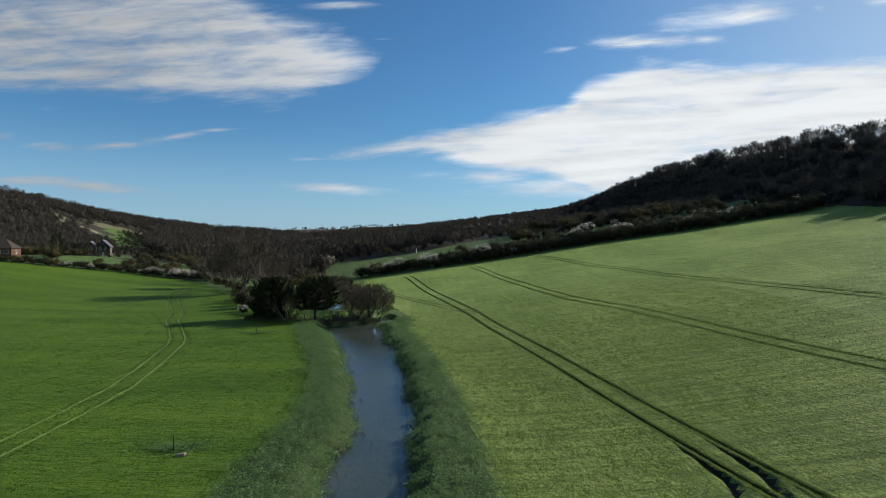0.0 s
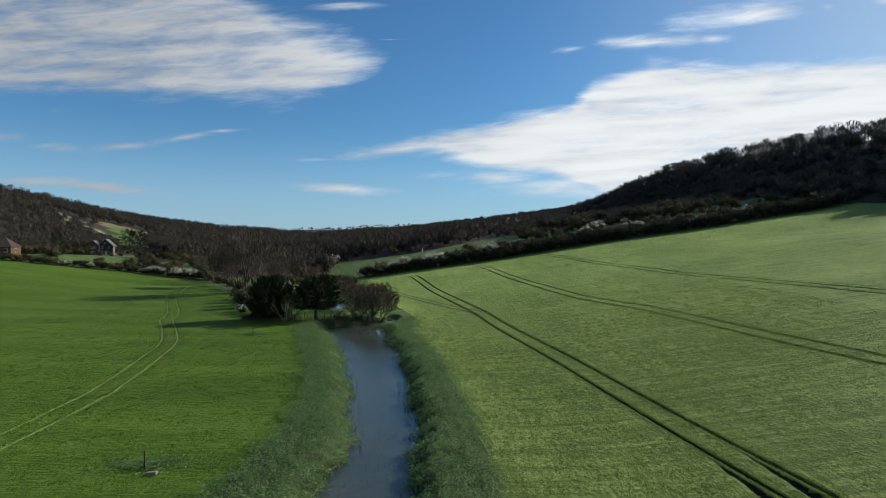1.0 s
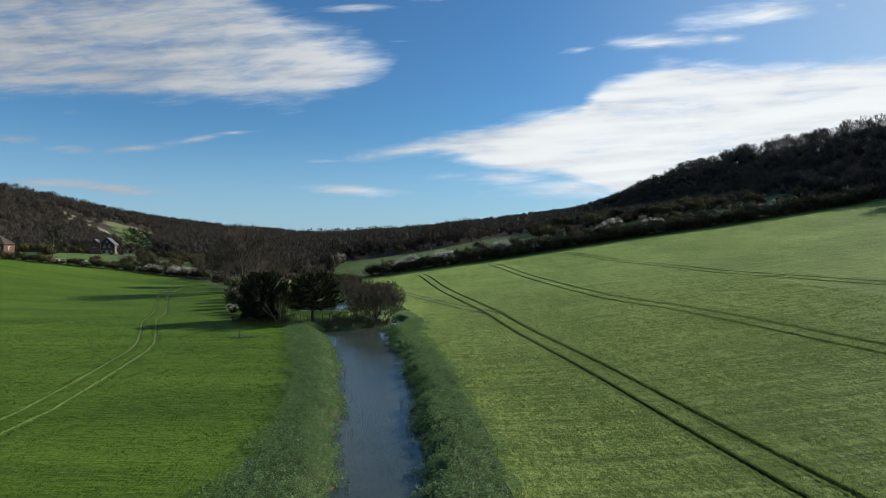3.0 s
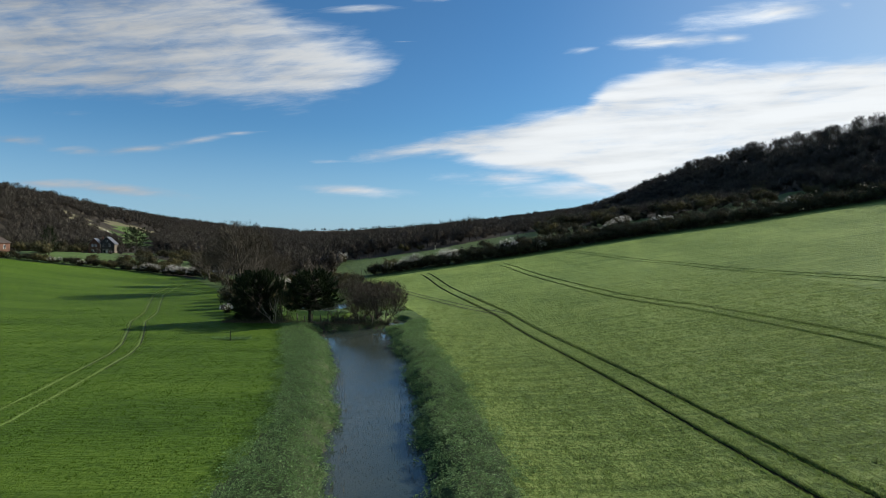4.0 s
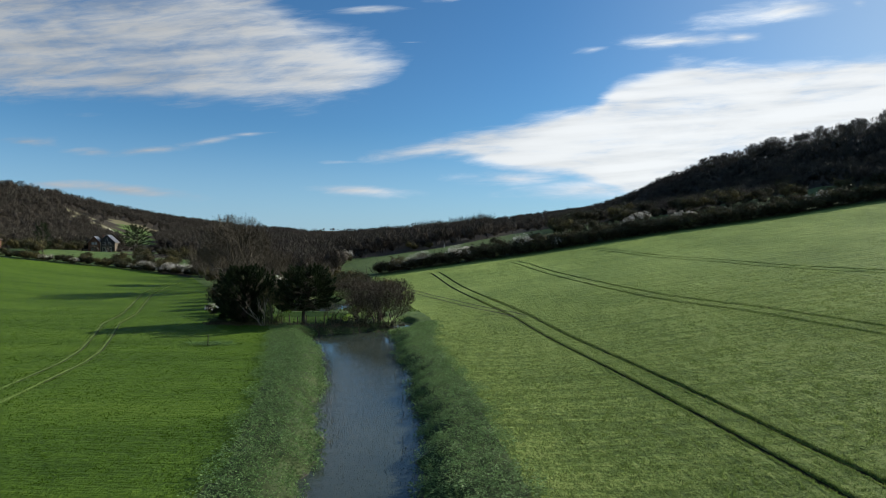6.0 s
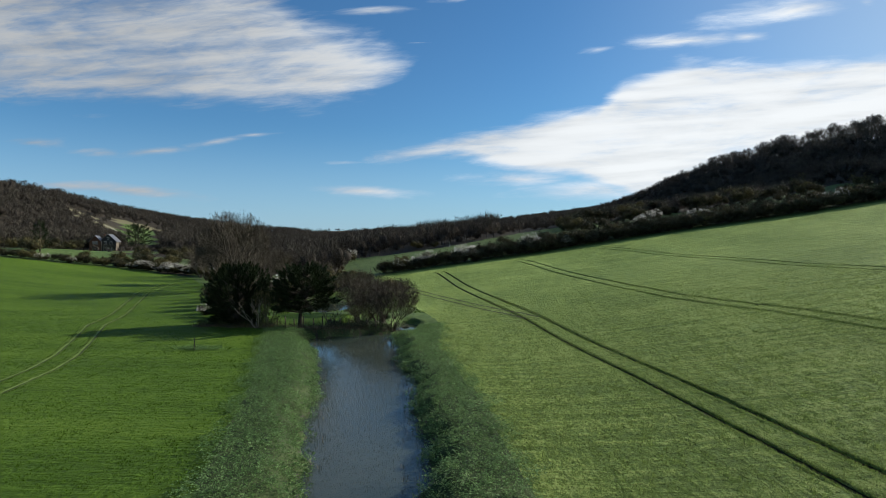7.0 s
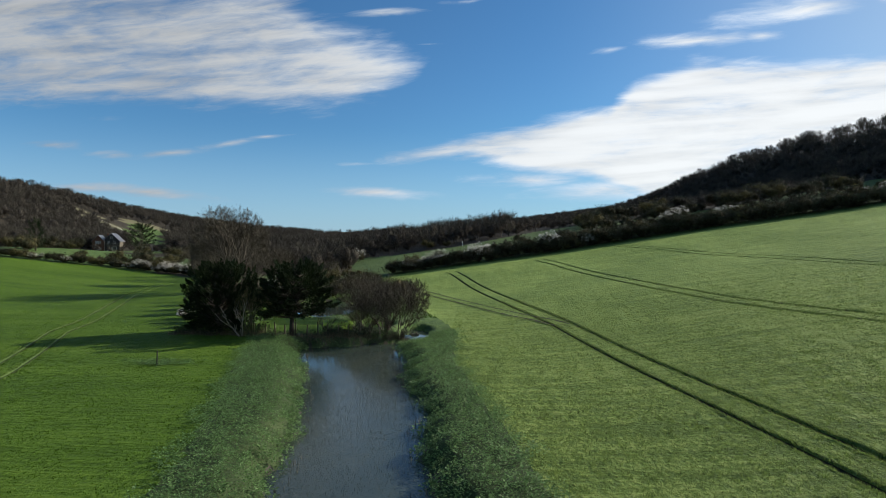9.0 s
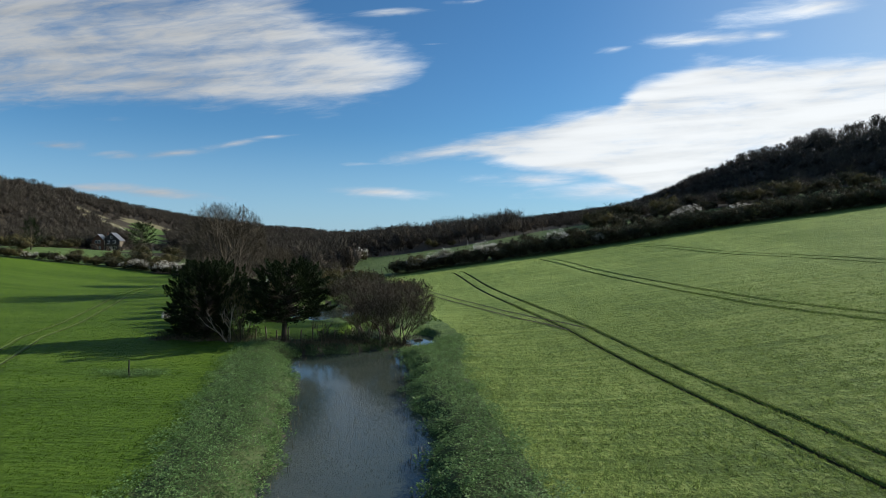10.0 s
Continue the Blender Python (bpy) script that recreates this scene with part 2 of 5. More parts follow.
# Rut soil, taken to near black for the shade down in the wheelings.
M["rut"] = surface("rut_soil_and_shade", [(0.3, (0.012, 0.011, 0.006)), (0.7, (0.022, 0.021, 0.010))], 0.5, 5.0, 0.9, 0.35, 0.03)
M["bark"] = surface("grey_bark", [(0.3, (0.043, 0.036, 0.027)), (0.7, (0.108, 0.094, 0.072))], 1.0, 9.0, 0.9, 0.5, 0.02)
M["pale_bark"] = surface("bleached_dead_wood", [(0.3, (0.20, 0.18, 0.145)), (0.7, (0.36, 0.33, 0.28))], 1.0, 9.0, 0.8, 0.4, 0.02)
# Darker copy of grey_bark, with the trees' own shade in its colour.
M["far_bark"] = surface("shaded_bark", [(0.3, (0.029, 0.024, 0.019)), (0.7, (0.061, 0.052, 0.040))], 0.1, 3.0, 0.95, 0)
M["twig"] = surface("bare_twig", [(0.3, (0.034, 0.028, 0.019)), (0.7, (0.068, 0.056, 0.039))], 0.02, 0.7, 0.9, 0, vary=0.3)
M["twig_wood"] = surface("far_twig", [(0.38, (0.027, 0.024, 0.019)), (0.62, (0.059, 0.053, 0.040))], 0.015, 0.12, 0.95, 0, vary=0.2)
M["shrub_twig"] = surface("thorn_twig", [(0.3, (0.036, 0.032, 0.020)), (0.7, (0.072, 0.063, 0.036))], 0.05, 0.7, 0.9, 0, vary=0.3)
M["bud"] = surface("olive_bud_twig", [(0.3, (0.065, 0.061, 0.022)), (0.7, (0.108, 0.101, 0.040))], 0.05, 0.7, 0.9, 0, leaf=0.2, vary=0.3)
M["ivy"] = surface("ivy_and_bramble", [(0.3, (0.014, 0.022, 0.009)), (0.7, (0.032, 0.043, 0.017))], 0.2, 2.0, 0.7, 0, spec=0.3, leaf=0.1, vary=0.35)
M["cypress"] = surface("cypress_spray", [(0.3, (0.009, 0.016, 0.006)), (0.5, (0.014, 0.024, 0.009)), (0.7, (0.027, 0.040, 0.013))], 0.4, 3.0, 0.8, 0, spec=0.12, leaf=0.08, vary=0.35)


def porous(m, scale, lo, hi):
    """Lets light through the gaps of a mass of twigs."""
    t = m.node_tree
    out = t.nodes["Material Output"]
    solid = out.inputs[0].links[0].from_socket
    gaps = grade(t, fbm(t, t.nodes.new("ShaderNodeNewGeometry").outputs["Position"], scale, 4.0, 0.7), lo, hi)
    mx = t.nodes.new("ShaderNodeMixShader")
    wire(t, gaps, mx.inputs[0])
    wire(t, t.nodes.new("ShaderNodeBsdfTransparent").outputs[0], mx.inputs[1])
    wire(t, solid, mx.inputs[2])
    wire(t, mx.outputs[0], out.inputs[0])
    return m


M["crown_mass"] = porous(surface("far_twig_mass", [(0.36, (0.037, 0.033, 0.029)), (0.5, (0.060, 0.054, 0.047)), (0.64, (0.086, 0.078, 0.067))], 0.05, 1.4, 0.95, 0.35, 0.3, spec=0.1, leaf=0.4, vary=0.25), 2.6, 0.43, 0.58)
M["thorn_mass"] = porous(surface("thorn_twig_mass", [(0.36, (0.019, 0.020, 0.010)), (0.5, (0.036, 0.034, 0.019)), (0.64, (0.058, 0.052, 0.030))], 0.1, 2.2, 0.95, 0.4, 0.3, spec=0.1, leaf=0.35, vary=0.28), 3.2, 0.43, 0.56)
M["olive_mass"] = porous(surface("olive_twig_mass", [(0.36, (0.040, 0.037, 0.014)), (0.5, (0.065, 0.060, 0.026)), (0.64, (0.094, 0.085, 0.040))], 0.1, 2.2, 0.95, 0.4, 0.3, spec=0.1, leaf=0.35, vary=0.22), 3.2, 0.43, 0.56)
M["blossom"] = surface("blackthorn_blossom", [(0.3, (0.62, 0.60, 0.55)), (0.7, (0.82, 0.80, 0.75))], 0.5, 3.0, 0.8, 0, leaf=0.3, vary=0.15)
M["dead_stem"] = surface("dry_stem", [(0.3, (0.094, 0.076, 0.047)), (0.7, (0.187, 0.155, 0.101))], 0.5, 3.0, 0.9, 0, vary=0.4)
M["drowned"] = surface("drowned_grass", [(0.3, (0.025, 0.032, 0.014)), (0.7, (0.061, 0.068, 0.032))], 0.5, 3.0, 0.6, 0, vary=0.4)
M["post"] = surface("weathered_timber", [(0.3, (0.072, 0.061, 0.047)), (0.7, (0.158, 0.137, 0.108))], 0.8, 8.0, 0.9, 0.4, 0.01)
M["brick"] = surface("red_brick", [(0.3, (0.071, 0.034, 0.022)), (0.7, (0.116, 0.060, 0.041))], 0.6, 4.0, 0.9, 0.4, 0.02)
M["slate"] = surface("grey_slate", [(0.3, (0.054, 0.058, 0.065)), (0.7, (0.115, 0.119, 0.130))], 0.4, 4.0, 0.45, 0.3, 0.02, spec=0.5)
M["tile"] = surface("brown_roof_tile", [(0.3, (0.029, 0.022, 0.019)), (0.7, (0.054, 0.043, 0.036))], 0.4, 4.0, 0.85, 0.4, 0.03)
M["board"] = surface("black_weatherboard", [(0.3, (0.013, 0.013, 0.014)), (0.7, (0.029, 0.029, 0.030))], 0.5, 4.0, 0.6, 0.4, 0.02)
M["white"] = surface("white_paint", [(0.3, (0.70, 0.69, 0.66)), (0.7, (0.82, 0.81, 0.78))], 0.7, 6.0, 0.6, 0.1, 0.01)
M["render"] = surface("cream_render", [(0.3, (0.50, 0.42, 0.31)), (0.7, (0.62, 0.54, 0.42))], 0.5, 4.0, 0.85, 0.2, 0.02)
M["stone"] = surface("pale_stone", [(0.3, (0.150, 0.138, 0.110)), (0.7, (0.219, 0.202, 0.167))], 0.8, 7.0, 0.85, 0.4, 0.02)
M["chalk"] = surface("worn_chalk", [(0.3, (0.42, 0.40, 0.34)), (0.7, (0.62, 0.60, 0.54))], 0.3, 2.0, 0.9, 0.3, 0.05)
M["dark_metal"] = surface("dark_steel", [(0.3, (0.022, 0.022, 0.022)), (0.7, (0.043, 0.043, 0.043))], 1, 8, 0.5, 0.1, 0.01, metal=0.6)


def glass_material():
    m = bpy.data.materials.new("window_glass")
    m.use_nodes = True
    b = m.node_tree.nodes["Principled BSDF"]
    b.inputs["Base Color"].default_value, b.inputs["Roughness"].default_value = (0.02, 0.025, 0.03, 1), 0.05
    b.inputs["Specular IOR Level"].default_value = 0.6
    return m


def water_material():
    """Muddy flood water: brown below, mirror-like above, ruffled by the wind."""
    m = bpy.data.materials.new("flood_water")
    m.use_nodes = True
    t = m.node_tree
    b = t.nodes["Principled BSDF"]
    co = t.nodes.new("ShaderNodeNewGeometry").outputs["Position"]
    a = fbm(t, co, 0.12, 3.0)
    wire(t, tint(t, a, [(0.35, (0.026, 0.038, 0.033)), (0.65, (0.044, 0.055, 0.044))]), b.inputs["Base Color"])
    b.inputs["Roughness"].default_value = 0.04
    b.inputs["IOR"].default_value = 1.333
    b.inputs["Specular IOR Level"].default_value = 0.5
    mp = t.nodes.new("ShaderNodeMapping")
    wire(t, co, mp.inputs[0])
    mp.inputs["Scale"].default_value = (1.7, 1.0, 1.0)
    r1, r2 = fbm(t, mp.outputs[0], 8.0, 3.0, 0.6, 0.3), fbm(t, co, 0.12, 2.0)
    sheltered = t.nodes.new("ShaderNodeSeparateXYZ")
    wire(t, co, sheltered.inputs[0])
    calm = calc(t, "MULTIPLY", grade(t, calc(t, "ADD", sheltered.outputs[1], calc(t, "MULTIPLY", r2, 26.0)), 78.0, 104.0, 1.0, 0.10), grade(t, r2, 0.3, 0.6, 0.75, 1.0))
    n = t.nodes.new("ShaderNodeBump")
    n.inputs["Strength"].default_value, n.inputs["Distance"].default_value = 0.7, 0.022
    wire(t, calc(t, "MULTIPLY", r1, calm), n.inputs["Height"])
    wire(t, n.outputs[0], b.inputs["Normal"])
    return m


M["glass"], M["water"] = glass_material(), water_material()


# ---- building helpers ------------------------------------------------------
def raw_mesh(name, verts, faces, mats, index=None, flat=True):
    """A mesh from numpy arrays; all faces have the same number of corners."""
    me = bpy.data.meshes.new(name)
    v, f = np.asarray(verts, np.float32), np.asarray(faces, np.int32)
    k = f.shape[1]
    me.vertices.add(len(v))
    me.vertices.foreach_set("co", v.ravel())
    me.loops.add(f.size)
    me.loops.foreach_set("vertex_index", f.ravel())
    me.polygons.add(len(f))
    me.polygons.foreach_set("loop_start", np.arange(0, f.size, k, dtype=np.int32))
    for m in mats:
        me.materials.append(m)
    if index is not None:
        me.polygons.foreach_set("material_index", np.asarray(index, np.int32))
    me.polygons.foreach_set("use_smooth", np.full(len(f), not flat))
    me.update(calc_edges=True)
    me.validate()
    return me


def put_part(name, mesh, parent, label="", at=None):
    ob = new(name, mesh)
    ob.parent = parent
    if at is not None:
        ob.matrix_basis = at
    return tagged(ob, label) if label else ob


def part(name, bm, material, parent, label=""):
    me = bpy.data.meshes.new(name)
    bm.to_mesh(me)
    bm.free()
    me.materials.append(material)
    return put_part(name, me, parent, label)


def thing(name, x, y, z=None, label="", category="", group="", turn=0.0):
    e = new(name)
    e.empty_display_size = 0.3
    e.matrix_basis = pose(x, y, float(height(x, y)) if z is None else z, 0, 0, turn)
    return tagged(e, label, category, group)


def box_bm(x0, x1, y0, y1, z0, z1, bevel=0.0):
    bm = bmesh.new()
    bmesh.ops.create_cube(bm, size=1.0, matrix=Matrix.LocRotScale(((x0 + x1) / 2, (y0 + y1) / 2, (z0 + z1) / 2), None, (x1 - x0, y1 - y0, z1 - z0)))
    if bevel:
        bmesh.ops.bevel(bm, geom=bm.edges[:], offset=bevel, segments=1, affect="EDGES")
    return bm

# ---- lie of the land -------------------------------------------------------
def lerp_y(y, table):
    return np.interp(y, [a for a, b in table], [b for a, b in table])


def smooth(t):
    t = np.clip(t, 0, 1)
    return t * t * (3 - 2 * t)


WATER_L = [(-80, -7.0), (30, -6.7), (39, -6.3), (46, -7.3), (50, -8.0), (62, -10.5), (69, -12.3), (75, -13.5), (80, -15.4), (86, -17.8), (91, -18.2)]
WATER_R = [(-80, -1.6), (30, -1.9), (41, -1.8), (50, -2.7), (62, -4.3), (69.5, -5.4), (80, -7.6), (88, -9.1), (95, -10.3)]
BANK_L = [(-80, -11.5), (30, -11.2), (40, -10.6), (50, -11.2), (62, -14.1), (70, -16.5), (77, -18.8), (83, -20.8), (88, -22.0)]
BANK_R = [(-80, 3.4), (30, 2.7), (37, 2.1), (45, 1.5), (50, 0.7), (62, -0.8), (72, -2.7), (83, -4.8), (92, -5.2), (104, -6.0)]
SLOPE_FOOT = [(-80, 8.0), (30, 4.0), (60, 1.0), (90, -4.0), (113, -8.0), (146, -20.0), (178, -33.0), (235, -70.0), (320, -112.0), (500, -165.0), (900, -230.0), (3000, -500.0)]


def wiggle(y, k):
    return 0.22 * np.sin(y * 1.7 + k) + 0.16 * np.sin(y * 3.9 + 2 * k) + 0.3 * np.sin(y * 0.47 + 3 * k)


def land(x, y):
    """Height of the land without the stream bed and wheel ruts."""
    x, y = np.asarray(x, float), np.asarray(y, float)
    u = np.maximum(x - lerp_y(y, SLOPE_FOOT), 0)
    right = 0.152 * (np.sqrt(u * u + 64) - 8)
    right = right * lerp_y(y, [(230, 1.0), (300, 0.80), (380, 0.58), (520, 0.58), (790, 0.74), (900, 0.78)])
    right = np.minimum(right, 58 - 0.02 * np.clip(y - 900, 0, 2000))
    brow = lerp_y(y, [(-200, 30), (150, 34), (235, 50), (262, 56), (320, 57), (380, 61), (480, 63.5), (545, 62), (620, 57), (690, 51), (790, 43), (900, 40), (1000, 39)])
    right = right + np.maximum(brow - right, 0) * smooth((x - 108) / 85)
    left = 0.00125 * np.clip(-58 - x, 0, 75) ** 2 * (1 - 0.45 * smooth((y - 185) / 80))
    crest = lerp_y(y, [(-200, 48), (300, 45), (400, 40), (460, 33), (550, 26), (700, 20), (1000, 16), (3000, 8)])
    left = left + np.maximum(crest - left, 0) * smooth((-165 - x) / 150)
    floor = 0.75 + 0.012 * np.clip(y - 150, 0, 900)
    far = 30 * np.exp(-(((x + 330) / 420) ** 2) - ((y - 2100) / 300) ** 2) + 6 * np.exp(-(((x + 520) / 150) ** 2) - ((y - 1900) / 200) ** 2)
    roll = 0.10 * np.sin(x * 0.11 + 0.05 * y) + 0.08 * np.sin(y * 0.13 - 0.03 * x)
    low = 1 - 0.8 * np.exp(-(((x + 9.5) / 4.5) ** 2) - ((y - 96.0) / 5.0) ** 2)
    return (floor + right + left + far + roll) * low


def bed(x, y):
    """How far the stream's channel and the flooded hollows cut below the land."""
    x, y = np.asarray(x, float), np.asarray(y, float)
    wl, wr = lerp_y(y, WATER_L) + wiggle(y, 0.3), lerp_y(y, WATER_R) + wiggle(y, 1.9)
    inside = np.minimum(x - wl, wr - x)
    ends = smooth((np.interp(x, [-20, -17, -15, -13.2, -10], [90.9, 91.2, 91.5, 93.1, 94.5]) - y + 0.3 * np.sin(x * 2.3)) / 1.0)
    cut = smooth((inside + 1.5) / 2.4) * ends
    pool = smooth((1.0 - np.hypot((x + 9.6 + 0.12 * (y - 98.8)) / 1.9, (y - 98.6) / 3.9)) / 0.35)
    flood = smooth((1.0 - np.hypot((x + 24.5 + 0.15 * (y - 118)) / 6.5, (y - 118) / 13.0) + 0.12 * np.sin(x * 1.1) + 0.1 * np.sin(y * 0.7)) / 0.25)
    back = smooth((1.0 - np.hypot((x + 14.6) / 2.6, (y - 100.5) / 4.2) + 0.15 * np.sin(y * 1.3)) / 0.3)
    return np.maximum.reduce([cut, pool, flood, back])


def height(x, y):
    """Height of the land with the stream bed."""
    h, b = land(x, y), bed(x, y)
    return h * (1 - b) - 0.35 * b


# wheelings in the wheat: lines of (y, x) midway between the two wheels, depth, half width
TRAMS = [
    ([(-60, 29.5), (26, 16.1), (58, 11.2), (80, 7.5), (97, 4.9), (117, 0.8), (140, -4.3), (167, -9.6), (171, -11.0)], 0.26, 0.17),
    ([(-60, 51.0), (27, 35.7), (43, 32.7), (51, 31.0), (60, 29.2), (68, 27.8), (83, 25.3), (99, 20.9), (126, 16.3), (157, 11.2), (174, 8.0)], 0.22, 0.14),
    ([(-60, 76.0), (40, 54.0), (71, 47.9), (93, 45.0), (110, 41.4), (129, 38.0), (157, 32.2), (177, 27.0)], 0.20, 0.13),
    ([(-60, 100.0), (60, 75.0), (91, 67.0), (107, 62.3), (127, 56.2), (177, 44.5)], 0.05, 0.2),
    ([(-60, 3.0), (20, 13.4), (29, 15.0), (36, 14.6)], 0.28, 0.22),
    ([(97, 4.7), (101, 3.2), (106, 0.8), (123, -5.9), (143, -14.2), (150, -17.2)], 0.05, 0.20),
]
TRACK_LEFT = [(20, -27.0), (37, -26.8), (42.5, -26.9), (50, -27.3), (58, -29.0), (64, -30.5), (71, -32.3), (76, -34.2), (84, -38.2), (92, -42.4), (98, -44.4), (102, -46.0), (114.6, -52.2), (131, -60.1), (148, -65.5), (158, -68.3)]
FAINT_TRACK = [(60, -71.0), (98, -76.5), (112, -78.5), (128, -80.3), (143, -82.8), (163, -85.5)]
WHEEL = 0.92


def rut(x, y):
    """Depth of the wheelings, and how much of a wheeling a spot is."""
    deep = np.zeros(np.broadcast(x, y).shape)
    for line, depth, half in TRAMS:
        ys = [a for a, b in line]
        mid = lerp_y(y, line)
        on = smooth((y - ys[0]) / 2) * smooth((ys[-1] - y) / 2)
        w = half
        for side in (-WHEEL, WHEEL):
            off = np.abs(x - mid - side * (1.015))
            deep = np.maximum(deep, depth * on * smooth((w + 0.05 - off) / 0.09))
    return deep


LEFT_HEDGE = [(-400, 120), (-150, 158), (-126, 170), (-100, 183), (-78, 177), (-66, 168)]


def right_edge(y):
    return np.where(y < 100, lerp_y(y, BANK_R), -6.0 - (y - 100) * 0.32)


def left_edge(y):
    return np.where(y < 90, lerp_y(y, BANK_L), -22.0 - (y - 90) * 0.60)


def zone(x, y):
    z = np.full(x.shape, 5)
    lawn = np.hypot((x + 150) / 22, (y - 257) / 19) < 1
    z[lawn] = 4
    meadow = (y > 178) & (x > -37 - (y - 185) * 0.2) & (x < 118) & (y < 233 + 7 * np.sin(x * 0.07) - np.clip(x - 20, 0, 200) * 0.02)
    z[meadow] = 4
    z[(x < -84) & (x > -185) & (y > 165) & (y < 236 + 5 * np.sin(x * 0.11))] = 4
    strip = (y > 90) & (y < 186) & (x > left_edge(y)) & (x < right_edge(y))
    z[strip] = 4
    z[(x > right_edge(y)) & (y < 180.5) & (x < 122 + 2 * np.sin(y * 0.1))] = 0
    z[(x < left_edge(y)) & (x > -290) & (y < np.interp(x, [a for a, b in LEFT_HEDGE], [b for a, b in LEFT_HEDGE]))] = 1
    z[np.hypot((x + 21.0) / 5.5, (y - 98.5) / 6.0) < 1 + 0.1 * np.sin(x * 1.7)] = 1
    bank = (x > lerp_y(y, BANK_L)) & (x < lerp_y(y, BANK_R)) & (y < np.where(x < -13, 93.0, 97.0))
    z[bank] = 2
    for cx, cy, rx, ry, k in DOWNS:
        z[np.hypot((x - cx) / rx, (y - cy) / ry) < 1 + 0.25 * np.sin(x * 0.21) * np.sin(y * 0.17)] = k
    z[bed(x, y) > 0.74] = 3
    return z


# open turf on the wooded hillsides: centre, half widths, kind of ground
DOWNS = [(-246, 384, 10, 6, 6), (-233, 375, 10, 5, 6), (-222, 372, 7, 4, 6), (-232, 408, 10, 12, 6), (-196, 356, 13, 13, 4), (-206, 374, 11, 10, 4), (-218, 400, 11, 15, 4), (-222, 424, 14, 10, 6)]


def spread(*runs):
    """Grid lines: runs of (from, to, step)."""
    out = []
    for a, b, s in runs:
        out += list(np.arange(a, b, s))
    out = np.array(out + [runs[-1][1]])
    return out[np.r_[True, np.diff(out) > 0.035]]


def build_ground():
    near = lambda y: lerp_y(y, TRAMS[0][0])
    ys = spread((-160, 0, 8), (0, 22, 2), (22, 110, 0.8), (110, 182, 1.3), (182, 260, 2.5), (260, 600, 9), (600, 1300, 35), (1300, 3000, 100))
    s = spread((-3000, -1000, 160), (-1000, -300, 28), (-300, -120, 6), (-120, -60, 2.0), (-60, -26, 0.6), (-26, -3, 0.3), (-3, -1.3, 0.2), (-1.3, -0.56, 0.05), (-0.56, 0.56, 0.16), (0.56, 1.3, 0.05), (1.3, 2, 0.2), (2, 14.2, 0.4),
               (14.2, 14.9, 0.3), (14.9, 20.6, 0.085), (20.6, 37.4, 0.6), (37.4, 41.4, 0.09), (41.4, 55.6, 0.9), (55.6, 63, 0.3), (63, 140, 2), (140, 330, 6), (330, 1000, 28), (1000, 3000, 160))
    gs, gy = np.meshgrid(s, ys)
    gx = gs + near(np.clip(gy, -60, 171)) * np.exp(-np.clip(np.abs(gs) - 150, 0, None) / 200)
    deep = rut(gx, gy) * (gx > right_edge(gy))
    rough = np.random.default_rng(3).normal(size=gx.shape) * 0.02 * ((gy < 110) & (np.abs(gx) < 60))
    gz = height(gx, gy) - deep + rough * (1 - bed(gx, gy))
    # wheel marks pressed into the grass of the other field
    mid = lerp_y(gy, TRACK_LEFT)
    for side in (-0.95, 0.95):
        gz = gz - 0.07 * smooth((0.5 - np.abs(gx - mid - side)) / 0.3) * ((gy > 20) & (gy < 158))
    n, k = gx.shape
    verts = np.stack([gx, gy, gz], -1).reshape(-1, 3)
    i = (np.arange(n - 1)[:, None] * k + np.arange(k - 1)).ravel()
    faces = np.stack([i, i + 1, i + k + 1, i + k], -1)
    c = verts[faces].mean(1)
    kind = zone(c[:, 0], c[:, 1])
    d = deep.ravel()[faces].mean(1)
    # Rut floors: dark soil with the groove's shade in its colour.
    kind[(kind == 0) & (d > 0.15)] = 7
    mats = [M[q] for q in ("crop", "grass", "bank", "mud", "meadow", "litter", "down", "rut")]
    ob = new("ground", raw_mesh("ground", verts, faces, mats, kind, flat=False))
    return tagged(ob, "rolling valley floor of green fields, banks and wooded slopes", "ground", kind="structure")


def build_water():
    xs, ys = np.linspace(-40, 6, 24), np.linspace(-80, 135, 80)
    gx, gy = np.meshgrid(xs, ys)
    v = np.stack([gx, gy, np.zeros_like(gx)], -1).reshape(-1, 3)
    n, k = gx.shape
    i = (np.arange(n - 1)[:, None] * k + np.arange(k - 1)).ravel()
    f = np.stack([i, i + 1, i + k + 1, i + k], -1)
    c = v[f].mean(1)
    keep = (c[:, 0] > lerp_y(c[:, 1], WATER_L) - 4) & (c[:, 0] < lerp_y(c[:, 1], WATER_R) + 7) | (c[:, 1] > 88)
    ob = new("water", raw_mesh("water", v, f[keep], [M["water"]], flat=False))
    return tagged(ob, "muddy flood water brimming in the stream, ruffled by wind", "water", kind="structure")


build_ground()
build_water()

